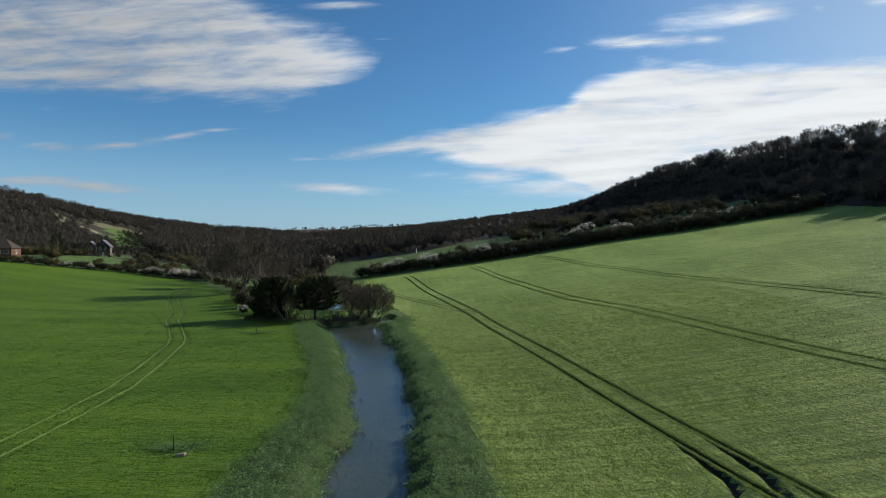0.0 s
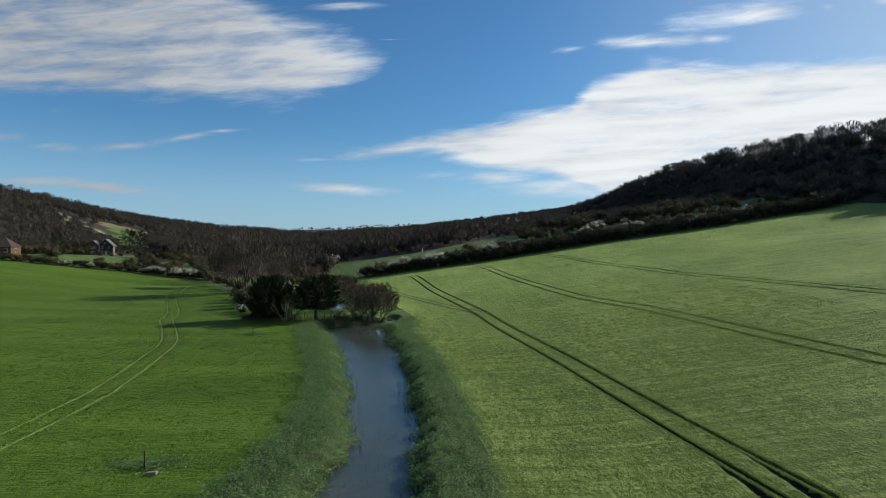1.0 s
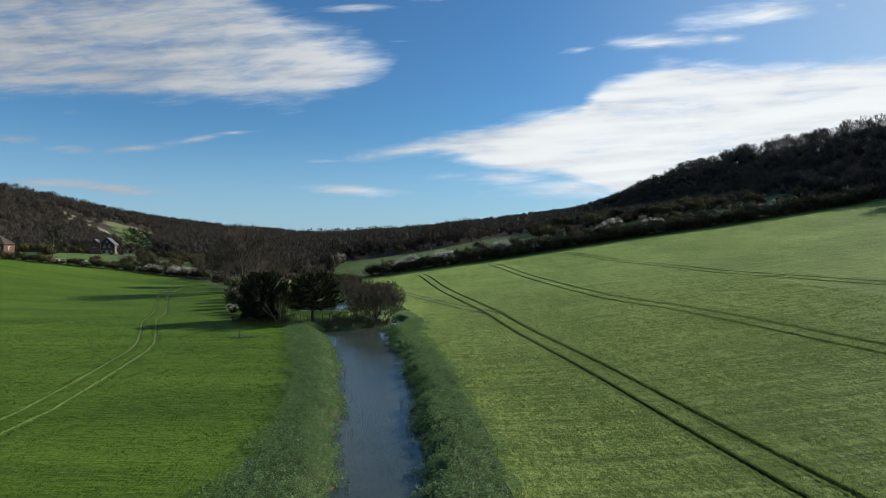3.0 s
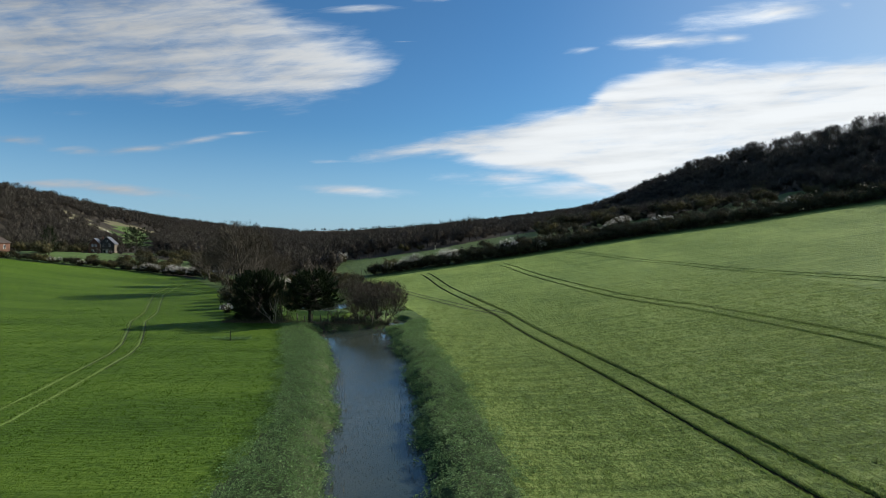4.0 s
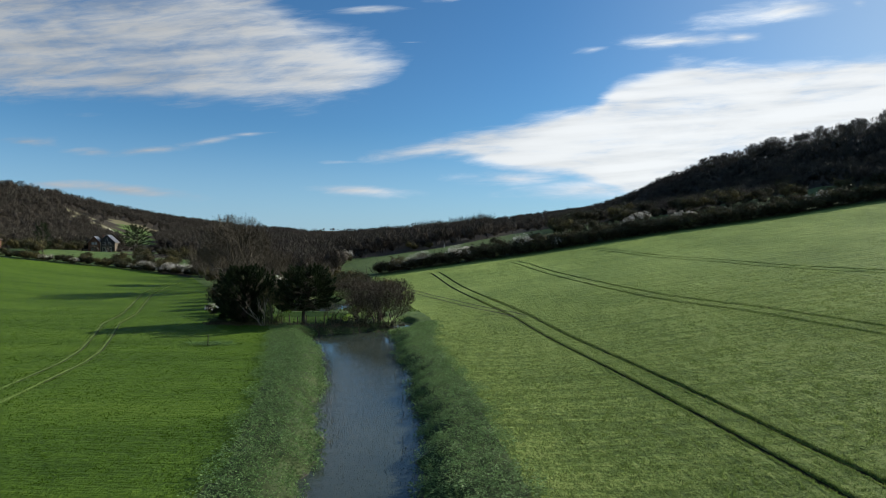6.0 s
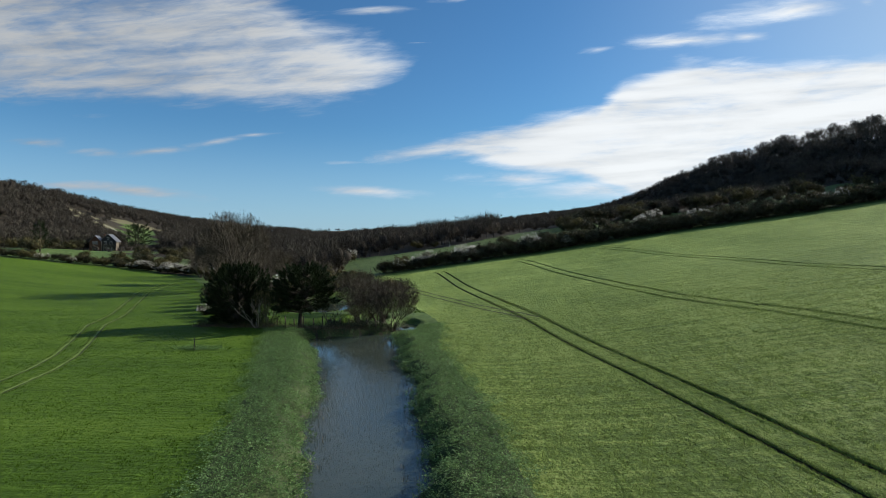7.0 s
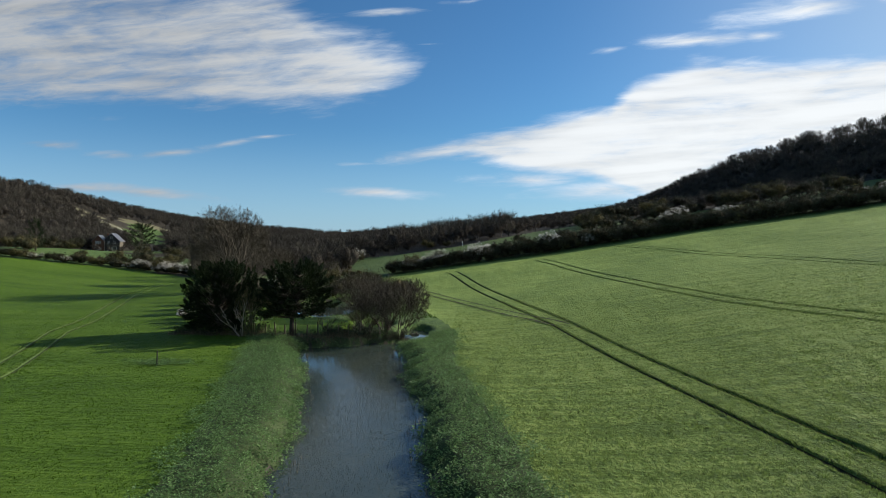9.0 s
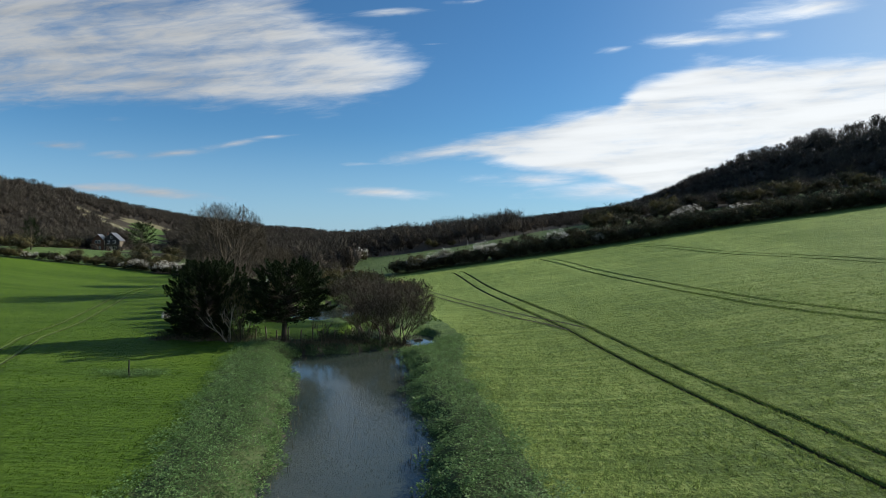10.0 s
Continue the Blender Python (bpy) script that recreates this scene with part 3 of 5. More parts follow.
# ---- plants: kinds ---------------------------------------------------------
def grow(seed, tall, kids=(5, 3, 3, 4, 3), wide=0.45, base=0.2, stems=1, bole=0.28, first=0.34, shrink=0.72, split=0.5, rise=0.14, girth=0.02, lean=0.04, bow=1.0):
    """The wood of a leafless tree that forks again and again inside a domed crown: segments of (start, end, radius, radius, order).
    wide: half the crown's width, and base: the height of its lower edge, as shares of the height; kids: forks at each level."""
    rng = np.random.default_rng(seed)
    mid = np.array([0, 0, tall * (1 + base) / 2])
    axes = np.array([wide * tall, wide * tall, tall * (1 - base) / 2])

    def unit(v):
        return v / (np.linalg.norm(v, axis=-1, keepdims=True) + 1e-9)

    a = 6.2832 * (np.arange(stems) + rng.uniform(0, 0.6, stems)) / stems
    out = np.stack([np.cos(a), np.sin(a), np.zeros(stems)], 1)
    p = out * (0.05 * wide * tall if stems > 1 else 0) + np.array([0, 0, -0.04 * tall])
    d = unit(out * (0.55 * wide / 0.45 * rng.uniform(0.5, 1.2, (stems, 1)) if stems > 1 else lean) + np.array([0, 0, 1.0]))
    q = p + d * tall * (bole + 0.04) * rng.uniform(0.9, 1.1, (stems, 1))
    r = np.full(stems, girth * tall / stems ** 0.4)
    segs, L = [], tall * first
    top = len(kids)
    for level in range(top + 1):
        order = 0 if level == 0 else 1 if level <= max(1, top - 3) else 2 if level == top - 2 else 3 if level == top - 1 else 4
        if order < 3:
            k = p + (q - p) * 0.5 + rng.normal(size=p.shape) * np.linalg.norm(q - p, axis=1, keepdims=True) * 0.07 * bow
            segs += [(p[i], k[i], r[i], r[i] * 0.85, order) for i in range(len(p))] + [(k[i], q[i], r[i] * 0.85, r[i] * 0.66, order) for i in range(len(p))]
        else:
            segs += [(p[i], q[i], 0.5 if order == 3 else 0.34, 0.0, order) for i in range(len(p))]
        if level == top:
            break
        n = kids[level]
        P, D, R, Q = np.repeat(p, n, 0), np.repeat(unit(q - p), n, 0), np.repeat(r, n), np.repeat(q, n, 0)
        lead = np.tile(np.arange(n) == 0, len(p))
        t = np.where(lead, 1.0, rng.uniform(0.45 if level else 0.6, 1.0, len(P)))[:, None]
        side = unit(np.cross(D, (0.31, 0.77, 0.55)))
        up = np.cross(D, side)
        phi = np.tile(np.arange(n) * 6.2832 / max(n, 1), len(p)) + np.repeat(rng.uniform(0, 6.28, len(p)), n) + rng.normal(size=len(P)) * 0.35
        th = split * rng.uniform(0.6, 1.35, len(P)) * np.where(lead, 0.45, 1.0)
        D = D * np.cos(th)[:, None] + (side * np.cos(phi)[:, None] + up * np.sin(phi)[:, None]) * np.sin(th)[:, None]
        p = P + (Q - P) * t
        D = unit(D + np.array([0, 0, rise]) + 0.10 * unit(p * np.array([1, 1, 0.0])))
        q = p + D * (L * rng.uniform(0.7, 1.2, len(P)))[:, None]
        m = (np.abs((q - mid) / axes) ** 2.3).sum(1) ** (1 / 2.3)
        most = rng.uniform(0.88, 1.04, len(P))
        m0 = (np.abs((p - mid) / axes) ** 2.3).sum(1) ** (1 / 2.3)
        cut = np.where(m > most, np.clip((most - m0) / np.maximum(m - m0, 1e-3), 0.12, 1.0), 1.0)
        q = p + (q - p) * cut[:, None]
        r = R * np.where(lead, 0.66, 0.5)
        L *= shrink
    return segs


def prisms(segs, sides=4):
    """Tapered limbs for the thicker segments."""
    V, F = [], []
    for p, q, r0, r1, _ in segs:
        d = (q - p) / (np.linalg.norm(q - p) + 1e-9)
        a = np.cross(d, (0.31, 0.77, 0.55))
        a /= np.linalg.norm(a) + 1e-9
        b = np.cross(d, a)
        n = len(V)
        for c, r in ((p, r0), (q, r1)):
            for i in range(sides):
                w = 6.2832 * i / sides
                V.append(c + r * (a * math.cos(w) + b * math.sin(w)))
        for i in range(sides):
            j = (i + 1) % sides
            F.append((n + i, n + j, n + sides + j, n + sides + i))
    return np.array(V), np.array(F)


def slivers(segs, width, seed=0):
    """One long thin triangle for each twig."""
    rng = np.random.default_rng(seed)
    p, q = np.array([s[0] for s in segs]), np.array([s[1] for s in segs])
    w = np.array([s[2] for s in segs])[:, None] * width
    d = q - p
    a = np.cross(d, rng.normal(size=p.shape))
    a /= np.linalg.norm(a, axis=1, keepdims=True) + 1e-9
    v = np.stack([p - a * w, p + a * w, q], 1).reshape(-1, 3)
    return v, np.arange(len(v)).reshape(-1, 3)


def flecks(points, size, seed, flat=0.0, up=0.0):
    """A small leaf or petal clump, two triangles as a bent diamond, at each point."""
    rng = np.random.default_rng(seed)
    n = len(points)
    a = rng.normal(size=(n, 3))
    a[:, 2] *= 1 - flat
    a /= np.linalg.norm(a, axis=1, keepdims=True) + 1e-9
    b = np.cross(a, rng.normal(size=(n, 3)))
    b /= np.linalg.norm(b, axis=1, keepdims=True) + 1e-9
    s = size * rng.uniform(0.5, 1.3, (n, 1))
    c = np.cross(a, b) * 0.25
    v = np.stack([points - a * s, points + b * s * 0.5 + c * s, points + a * s + np.array([0, 0, up]) * s, points - b * s * 0.5 + c * s], 1).reshape(-1, 3)
    i = np.arange(n)[:, None] * 4
    f = np.concatenate([i + np.array([0, 1, 2]), i + np.array([0, 2, 3])], 1).reshape(-1, 3)
    return v, f


def bare_tree(name, seed, tall, label, category, twig="twig", width=0.03, bark="bark", sides=5, lite=False, **kw):
    """A leafless tree as a thing: trunk with limbs, and a crown of twigs."""
    segs = grow(seed, tall, **kw)
    e = thing(name, 0, 0, 0, label, category)
    v, f = prisms([s for s in segs if s[4] == 0], sides)
    rods = [s for s in segs if s[4] == 1 or (s[4] == 2 and not lite)]
    v2, f2 = prisms(rods, 3)
    f, f2 = [np.concatenate([q[:, [0, 1, 2]], q[:, [0, 2, 3]]]) for q in (f, f2)]
    put_part("trunk", raw_mesh("trunk", np.concatenate([v, v2]), np.concatenate([f, f2 + len(v)]), [M[bark]], flat=False), e)
    v, f = slivers([s for s in segs if s[4] >= 3] + ([(p, q, 0.7, 0, o) for p, q, _, _, o in segs if o == 2] if lite else []), width, seed)
    put_part("crown", raw_mesh("crown", v, f, [M[twig]]), e)
    return e, segs


def plant(kind, x, y, size=1.0, turn=0.0, sink=0.05):
    """A copy of a kind of plant, standing on the land."""
    c = copy_thing(kind, pose(x, y, float(height(x, y)) - sink, 0, 0, turn))
    c.scale = (size, size, size * random.uniform(0.9, 1.12))
    return c


def discard(kind):
    for o in (*kind.children_recursive, kind):
        bpy.data.objects.remove(o)


def woodland(name, spots, kinds, label, mats, seed):
    """A whole wood in one mesh: many copies of a few bare trees."""
    rng = np.random.default_rng(seed)
    V, F, K, base = [], [], [], 0
    for x, y, h in spots:
        v, f, k = kinds[rng.integers(len(kinds))]
        a, s = rng.uniform(0, 6.28), h
        c, sn = math.cos(a) * s * rng.uniform(0.85, 1.2), math.sin(a) * s
        w = np.stack([v[:, 0] * c - v[:, 1] * sn + x, v[:, 0] * sn + v[:, 1] * c + y, v[:, 2] * s], 1)
        w[:, 2] += float(height(x, y)) - 0.3
        V.append(w)
        F.append(f + base)
        K.append(k)
        base += len(v)
    ob = new(name, raw_mesh(name, np.concatenate(V), np.concatenate(F), mats, np.concatenate(K), flat=False))
    return tagged(ob, label, "woodland", kind="stuff")


def lump_mesh(seed, n, tall, wide, base=0.0, size=0.55):
    """Rough lumps that fill a crown: corners and faces."""
    rng = np.random.default_rng(seed)
    g = 1.618
    ico = np.array([(-1, g, 0), (1, g, 0), (-1, -g, 0), (1, -g, 0), (0, -1, g), (0, 1, g), (0, -1, -g), (0, 1, -g), (g, 0, -1), (g, 0, 1), (-g, 0, -1), (-g, 0, 1)]) / 1.902
    tri = np.array([(0, 11, 5), (0, 5, 1), (0, 1, 7), (0, 7, 10), (0, 10, 11), (1, 5, 9), (5, 11, 4), (11, 10, 2), (10, 7, 6), (7, 1, 8),
                    (3, 9, 4), (3, 4, 2), (3, 2, 6), (3, 6, 8), (3, 8, 9), (4, 9, 5), (2, 4, 11), (6, 2, 10), (8, 6, 7), (9, 8, 1)])
    axes = np.array([wide * tall, wide * tall, tall * (1 - base) / 2])
    mid = np.array([0, 0, tall * (1 + base) / 2])
    V, F = [], []
    for i in range(n):
        a, s = i * 2.4 + rng.uniform(0, 0.8), -0.75 + 1.65 * ((i * 0.618 + 0.2) % 1.0)
        c = math.sqrt(max(0.0, 1 - s * s))
        at = mid + np.array([c * math.cos(a), c * math.sin(a), s]) * axes * rng.uniform(0.42, 0.55)
        q = ico @ np.linalg.qr(rng.normal(size=(3, 3)))[0] * rng.uniform(0.72, 1.15, (12, 1))
        V.append(at + q * axes * size * rng.uniform(0.75, 1.1))
        F.append(tri + 12 * i)
    return np.concatenate(V), np.concatenate(F)


def far_kind(seed, width, lumps=0, **kw):
    """A light bare tree one metre tall, for woods."""
    segs = grow(seed, 1.0, **kw)
    v1, f1 = prisms([(p, q, r0 * 1.1, r1, o) for p, q, r0, r1, o in segs if o == 0], 3)
    f1 = np.concatenate([f1[:, [0, 1, 2]], f1[:, [0, 2, 3]]])
    v2, f2 = slivers([(p, q, {1: 0.75, 2: 0.55, 3: 0.5, 4: 0.42}[o], 0, o) for p, q, *_, o in segs if o >= 1], width, seed)
    V, F, K = [v1, v2], [f1, f2 + len(v1)], [np.zeros(len(f1)), np.ones(len(f2))]
    if lumps:
        v3, f3 = lump_mesh(seed, lumps, 0.80, kw["wide"] * 0.92, kw["base"], 0.55)
        V.append(v3)
        F.append(f3 + len(v1) + len(v2))
        K.append(np.full(len(f3), 2))
    return np.concatenate(V), np.concatenate(F), np.concatenate(K).astype(int)


def cypress(name, x, y, tall, wide, clear, plumes, seed, label, sprays=130, off=0.0, flat=0.0, bottom=0.7, size=1.0):
    """A dark evergreen: trunk, limbs, and a crown of feathery plumes that sweep outwards and up; flat: how far they lie in tiers."""
    rng = np.random.default_rng(seed)
    e = thing(name, x, y, label=label, category="tree")
    trunk = [(np.array([0, 0, -0.3]), np.array([0.04, 0, tall * 0.18]), 0.26, 0.20, 0), (np.array([0.04, 0, tall * 0.18]), np.array([0.10, 0, tall * 0.45]), 0.20, 0.15, 0), (np.array([0.10, 0, tall * 0.45]), np.array([0.2 + off * 0.5, 0.05, tall * 0.88]), 0.15, 0.03, 0)]
    limbs, P, D, S = [], [], [], []
    lobes = rng.uniform(0, 6.28, 4)
    for i in range(plumes):
        f = (i + rng.uniform(0, 1)) / plumes
        if flat:
            f = np.clip((np.floor(f * 7) + 0.5 + rng.normal() * 0.16) / 7, 0.0, 1.0)
        a = i * 2.39996 + rng.normal() * 0.3
        lobe = 1 + 0.16 * math.sin(2 * a + lobes[0] + 3 * f) + 0.12 * math.sin(3 * a + lobes[1] + 5 * f)
        prof = np.interp(f, [0, 0.3, 0.6, 0.85, 1.0], [bottom, 0.93, 1.0, 0.90, 0.55])
        rad = np.array([math.cos(a), math.sin(a), 0])
        L = rng.uniform(0.85, 1.55) * size
        reach = max(0.05, wide * prof * lobe * math.sqrt(rng.uniform(0.12, 1.0)) - 0.45 * L)
        root = np.array([0.1 + off * f, 0, clear + (tall * 0.90 - clear) * f]) + rad * reach
        d = rad * (1.15 - 0.85 * f) + np.array([0, 0, 0.18 + 0.95 * f * (1 - 0.55 * flat)]) + rng.normal(size=3) * 0.16
        d /= np.linalg.norm(d)
        if rng.uniform() < 0.5 or flat:
            z0 = max(clear * 0.9, root[2] - reach * (0.3 if flat else 0.7))
            limbs.append((np.array([0.1 + off * 0.4 * f, 0, z0]), root + d * L * 0.3, 0.055, 0.015, 1))
        t = rng.beta(1.3, 1.3, sprays)[:, None]
        w = 0.40 * L * (1 - t) ** 0.9 * np.minimum(1, t * 4 + 0.25) * (0.6 + 0.6 * np.abs(np.sin(t * 9 + i)))
        n = rng.normal(size=(sprays, 3))
        n -= (n @ d)[:, None] * d
        n[:, 2] *= 1 - 0.6 * flat
        n /= np.linalg.norm(n, axis=1, keepdims=True) + 1e-9
        P.append(root + d * L * t + n * w * np.sqrt(rng.uniform(0.05, 1, (sprays, 1))))
        D.append(d + n * 0.55 + rng.normal(size=(sprays, 3)) * 0.2)
        S.append(rng.uniform(0.05, 0.17, (sprays, 1)) * size)
    v, f = prisms(trunk, 8)
    v2, f2 = prisms(limbs, 4)
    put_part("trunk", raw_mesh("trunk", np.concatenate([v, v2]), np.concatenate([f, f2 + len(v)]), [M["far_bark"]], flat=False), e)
    p, d, s = np.concatenate(P), np.concatenate(D), np.concatenate(S)
    d /= np.linalg.norm(d, axis=1, keepdims=True)
    b = np.cross(d, rng.normal(size=d.shape))
    b /= np.linalg.norm(b, axis=1, keepdims=True)
    v = np.stack([p - d * s * 0.6, p + b * s * 0.34, p + d * s, p - b * s * 0.34 + np.cross(d, b) * s * 0.2], 1).reshape(-1, 3)
    i = np.arange(len(p))[:, None] * 4
    f = np.concatenate([i + np.array([0, 1, 2]), i + np.array([0, 2, 3])], 1).reshape(-1, 3)
    put_part("crown", raw_mesh("crown", v, f, [M["cypress"]]), e)
    return e


def shrub_kind(name, seed, tall, label, blossom=0, leafy=0, twig="shrub_twig", stems=4, width=0.03, fleck=0.07, leaf="bud", limbs=4, fine=2, mass=None):
    e, segs = bare_tree(name, seed, tall, label, "shrub", twig, width, stems=stems, base=0.0, kids=(limbs, 3, 4, fine), wide=0.58, bole=0.16, first=0.36, split=0.62, sides=3, lite=True)
    tips = np.array([s[1] for s in segs if s[4] >= 3])
    if mass:
        v, f = lump_mesh(seed, 6, tall * 0.93, 0.60, 0.0, 0.52)
        put_part("twig_mass", raw_mesh("twig_mass", v, f, [M[mass]], flat=False), e)
    rng = np.random.default_rng(seed)
    if leafy:
        v, f = flecks(tips[rng.integers(len(tips), size=leafy)] + rng.normal(size=(leafy, 3)) * 0.1, fleck, seed)
        put_part("foliage", raw_mesh("foliage", v, f, [M[leaf]]), e)
    if blossom:
        high = tips[tips[:, 2] > np.quantile(tips[:, 2], 0.25)]
        v, f = flecks(high[rng.integers(len(high), size=blossom)] + rng.normal(size=(blossom, 3)) * 0.08, 0.12, seed + 1)
        put_part("blossom", raw_mesh("blossom", v, f, [M["blossom"]]), e, "white blossom on bare twigs")
    return e


# ---- the clump at the head of the water ------------------------------------
cypress("cypress_tree", -27.0, 92.6, 6.5, 3.2, 0.4, 330, 21, "dense dark evergreen cypress branching to the ground", sprays=170, off=0.2, bottom=0.85, size=0.85)
cypress("cypress_tree", -20.0, 91.9, 6.7, 3.6, 1.75, 240, 22, "dark evergreen cypress with bare trunk and layered limbs", sprays=170, off=0.5, flat=0.8, bottom=0.85, size=0.9)

dead, _ = bare_tree("dead_tree", 31, 3.3, "bleached dead tree leaning beside the dark cypress", "tree", "pale_bark", 0.034, "pale_bark", stems=4, kids=(2, 2, 3, 2), base=0.2, wide=0.66, bole=0.36, split=0.55, girth=0.034)
dead.matrix_basis = pose(-24.3, 90.9, float(height(-24.3, 90.9)), 0, -18, 40)
olive, _ = bare_tree("sallow_shrub", 32, 4.4, "olive-brown budding sallow between the dark cypresses", "shrub", "bud", 0.022, stems=4, kids=(4, 4, 5, 6), base=0.1, wide=0.36, split=0.45)
olive.matrix_basis = pose(-23.5, 91.6, float(height(-23.5, 91.6)))
thorn = [bare_tree("hawthorn_tree", 40 + i, 5.6, "grey-brown leafless hawthorn with a dense rounded crown", "tree", "twig", 0.030, stems=st, kids=(3, 4, 4, 5, 7), base=0.22, wide=0.52, bole=0.30, first=0.25, shrink=0.78, split=0.80, rise=0.03, girth=0.022)[0] for i, st in enumerate((6, 5, 4))]
for kind, x, y, s, a in ((thorn[0], -10.6, 94.6, 1.04, 10), (thorn[1], -12.3, 96.6, 1.06, 80), (thorn[2], -15.0, 100.6, 1.06, 200), (thorn[0], -16.3, 104.6, 1.06, 130)):
    plant(kind, x, y, s, a)
for k in thorn:
    discard(k)
low, _ = bare_tree("thorn_shrub", 47, 2.5, "low leaning thorn with dark crooked limbs beside the water", "shrub", "twig", 0.022, stems=3, kids=(3, 3, 4, 4), base=0.1, wide=0.62, bole=0.32, split=0.7, girth=0.03)
low.matrix_basis = pose(-16.9, 92.4, float(height(-16.9, 92.4)), 0, 24, 0)
budding, _ = bare_tree("sallow_shrub", 48, 2.9, "low olive-green budding shrub beside the water", "shrub", "bud", 0.022, stems=5, kids=(3, 4, 4, 4), base=0.05, wide=0.48, bole=0.2, split=0.5)
budding.matrix_basis = pose(-14.0, 93.7, float(height(-14.0, 93.7)))

# ---- trees along the old stream course -------------------------------------
tall_kinds = [bare_tree("ash_tree", 60 + i, 15.0, lab, "tree", "twig", 0.050, stems=st, kids=k, base=b, wide=sp, bole=bo, first=0.29, shrink=0.74, split=sl, rise=0.10, girth=0.024)[0]
              for i, (st, k, b, sp, bo, sl, lab) in enumerate(((1, (6, 4, 4, 4, 5, 8), 0.16, 0.43, 0.22, 0.66, "tall leafless ash with a domed crown"), (2, (4, 4, 4, 4, 5), 0.08, 0.46, 0.2, 0.55, "leafless valley tree with a wide airy crown"), (3, (4, 3, 4, 4, 5), 0.10, 0.38, 0.2, 0.5, "leafless grey-brown tree beside the stream")))]
stream_trees = [(0, -45.6, 135.5, 1.0, 0), (1, -39.6, 127.5, 0.70, 70), (2, -47.6, 138.0, 0.80, 20), (1, -52.0, 146.0, 0.70, 20), (0, -57.0, 155.0, 0.72, 200), (1, -63.5, 164.0, 0.70, 110),
                (2, -69.0, 172.0, 0.66, 0), (1, -47.0, 158.0, 0.60, 50), (0, -40.5, 148.0, 0.52, 90), (2, -36.5, 120.0, 0.50, 160), (1, -32.0, 111.0, 0.42, 10),
                (2, -52.0, 172.0, 0.62, 220), (0, -60.0, 180.0, 0.66, 300), (1, -40.0, 176.0, 0.45, 140)]
for k, x, y, s, a in stream_trees:
    t = plant(tall_kinds[k], x, y, s, a)
    t.scale = (s, s, s)
    tagged(t, group="trees along the old stream course")
for k in tall_kinds:
    discard(k)

# ---- hedges and scrub ------------------------------------------------------
dark = [shrub_kind("thorn_shrub", 80 + i, 3.4, "dark leafless thorn bush in a field hedge", leafy=130, fleck=0.17, leaf="ivy", width=0.035, mass="thorn_mass") for i in range(4)]
pale = [shrub_kind("blackthorn_shrub", 90 + i, 3.2, "blackthorn bush flecked with white blossom", blossom=270, leafy=60, mass="thorn_mass") for i in range(3)]
olives = [shrub_kind("sallow_shrub", 95 + i, 3.4, "olive-brown budding bush in rough ground", leafy=120, fleck=0.13, mass="olive_mass") for i in range(2)]
rng = np.random.default_rng(7)


def hedge_row(line, step, mix, size, group, wobble=0.8):
    """Shrubs along a line of (x, y); mix(x) tells how likely blossom and olive buds are."""
    pts = np.array(line, float)
    run = np.r_[0, np.cumsum(np.hypot(*np.diff(pts, axis=0).T))]
    for d in np.arange(0, run[-1], step):
        x, y = np.interp(d, run, pts[:, 0]) + rng.normal() * 0.5, np.interp(d, run, pts[:, 1]) + rng.normal() * wobble
        pb, po = mix(x)
        r = rng.uniform()
        pick = pale if r < pb else olives if r < pb + po else dark
        tagged(plant(pick[rng.integers(len(pick))], x, y, size(x) * rng.uniform(0.8, 1.25), rng.uniform(0, 360), 0.15), group=group)


hedge_row([(-26, 182.0), (0, 182.8), (40, 184.0), (80, 183.2), (117, 183.6)], 1.35, lambda x: (0.04 if x < 30 else 0.0, 0.05), lambda x: 1.05 if x < -5 else 1.1, "shrubs of the field hedge", 0.5)
hedge_row([(-24, 184.2), (0, 186.0), (40, 187.0), (118, 186.6)], 1.7, lambda x: (0.6 if x < -2 else 0.22 if x < 20 else 0.03, 0.2), lambda x: 1.15 if x < -5 else 1.35, "shrubs of the field hedge", 1.0)
hedge_row([(-150, 160), (-127, 171.5), (-113, 178.5), (-100, 184.5), (-88, 183)], 1.15, lambda x: (0.25, 0.35), lambda x: 0.72, "shrubs of the garden hedge", 0.6)
hedge_row([(-92, 184), (-80, 180), (-70, 176)], 0.9, lambda x: (0.55, 0.2), lambda x: 0.8, "shrubs of the garden hedge", 0.6)
for i in range(95):
    x, y = rng.uniform(-2, 120), rng.uniform(188, 262)
    if y < 192 + x * 0.05 or (x < 26 and y > 205) or (86 < x < 102 and y < 215 and rng.uniform() < 0.8) or (38 < x < 72 and y < 220):
        continue
    r = rng.uniform()
    pick = olives if r < 0.35 else dark
    tagged(plant(pick[rng.integers(len(pick))], x, y, rng.uniform(1.1, 1.9), rng.uniform(0, 360), 0.2), group="scrub above the hedge")
for x, y, s in ((50, 212, 1.2), (52.5, 213, 1.1), (46, 206, 0.95), (47.5, 207, 0.8), (43, 199, 0.9), (45, 191, 0.9), (49, 190.5, 0.8), (52, 190, 0.95), (56, 190, 0.85), (59, 203, 1.0), (61, 203.5, 1.1), (64, 205, 0.9), (55, 189, 0.8)):
    tagged(plant(pale[rng.integers(3)], x, y, s, rng.uniform(0, 360), 0.2), group="blackthorns in blossom on the slope")
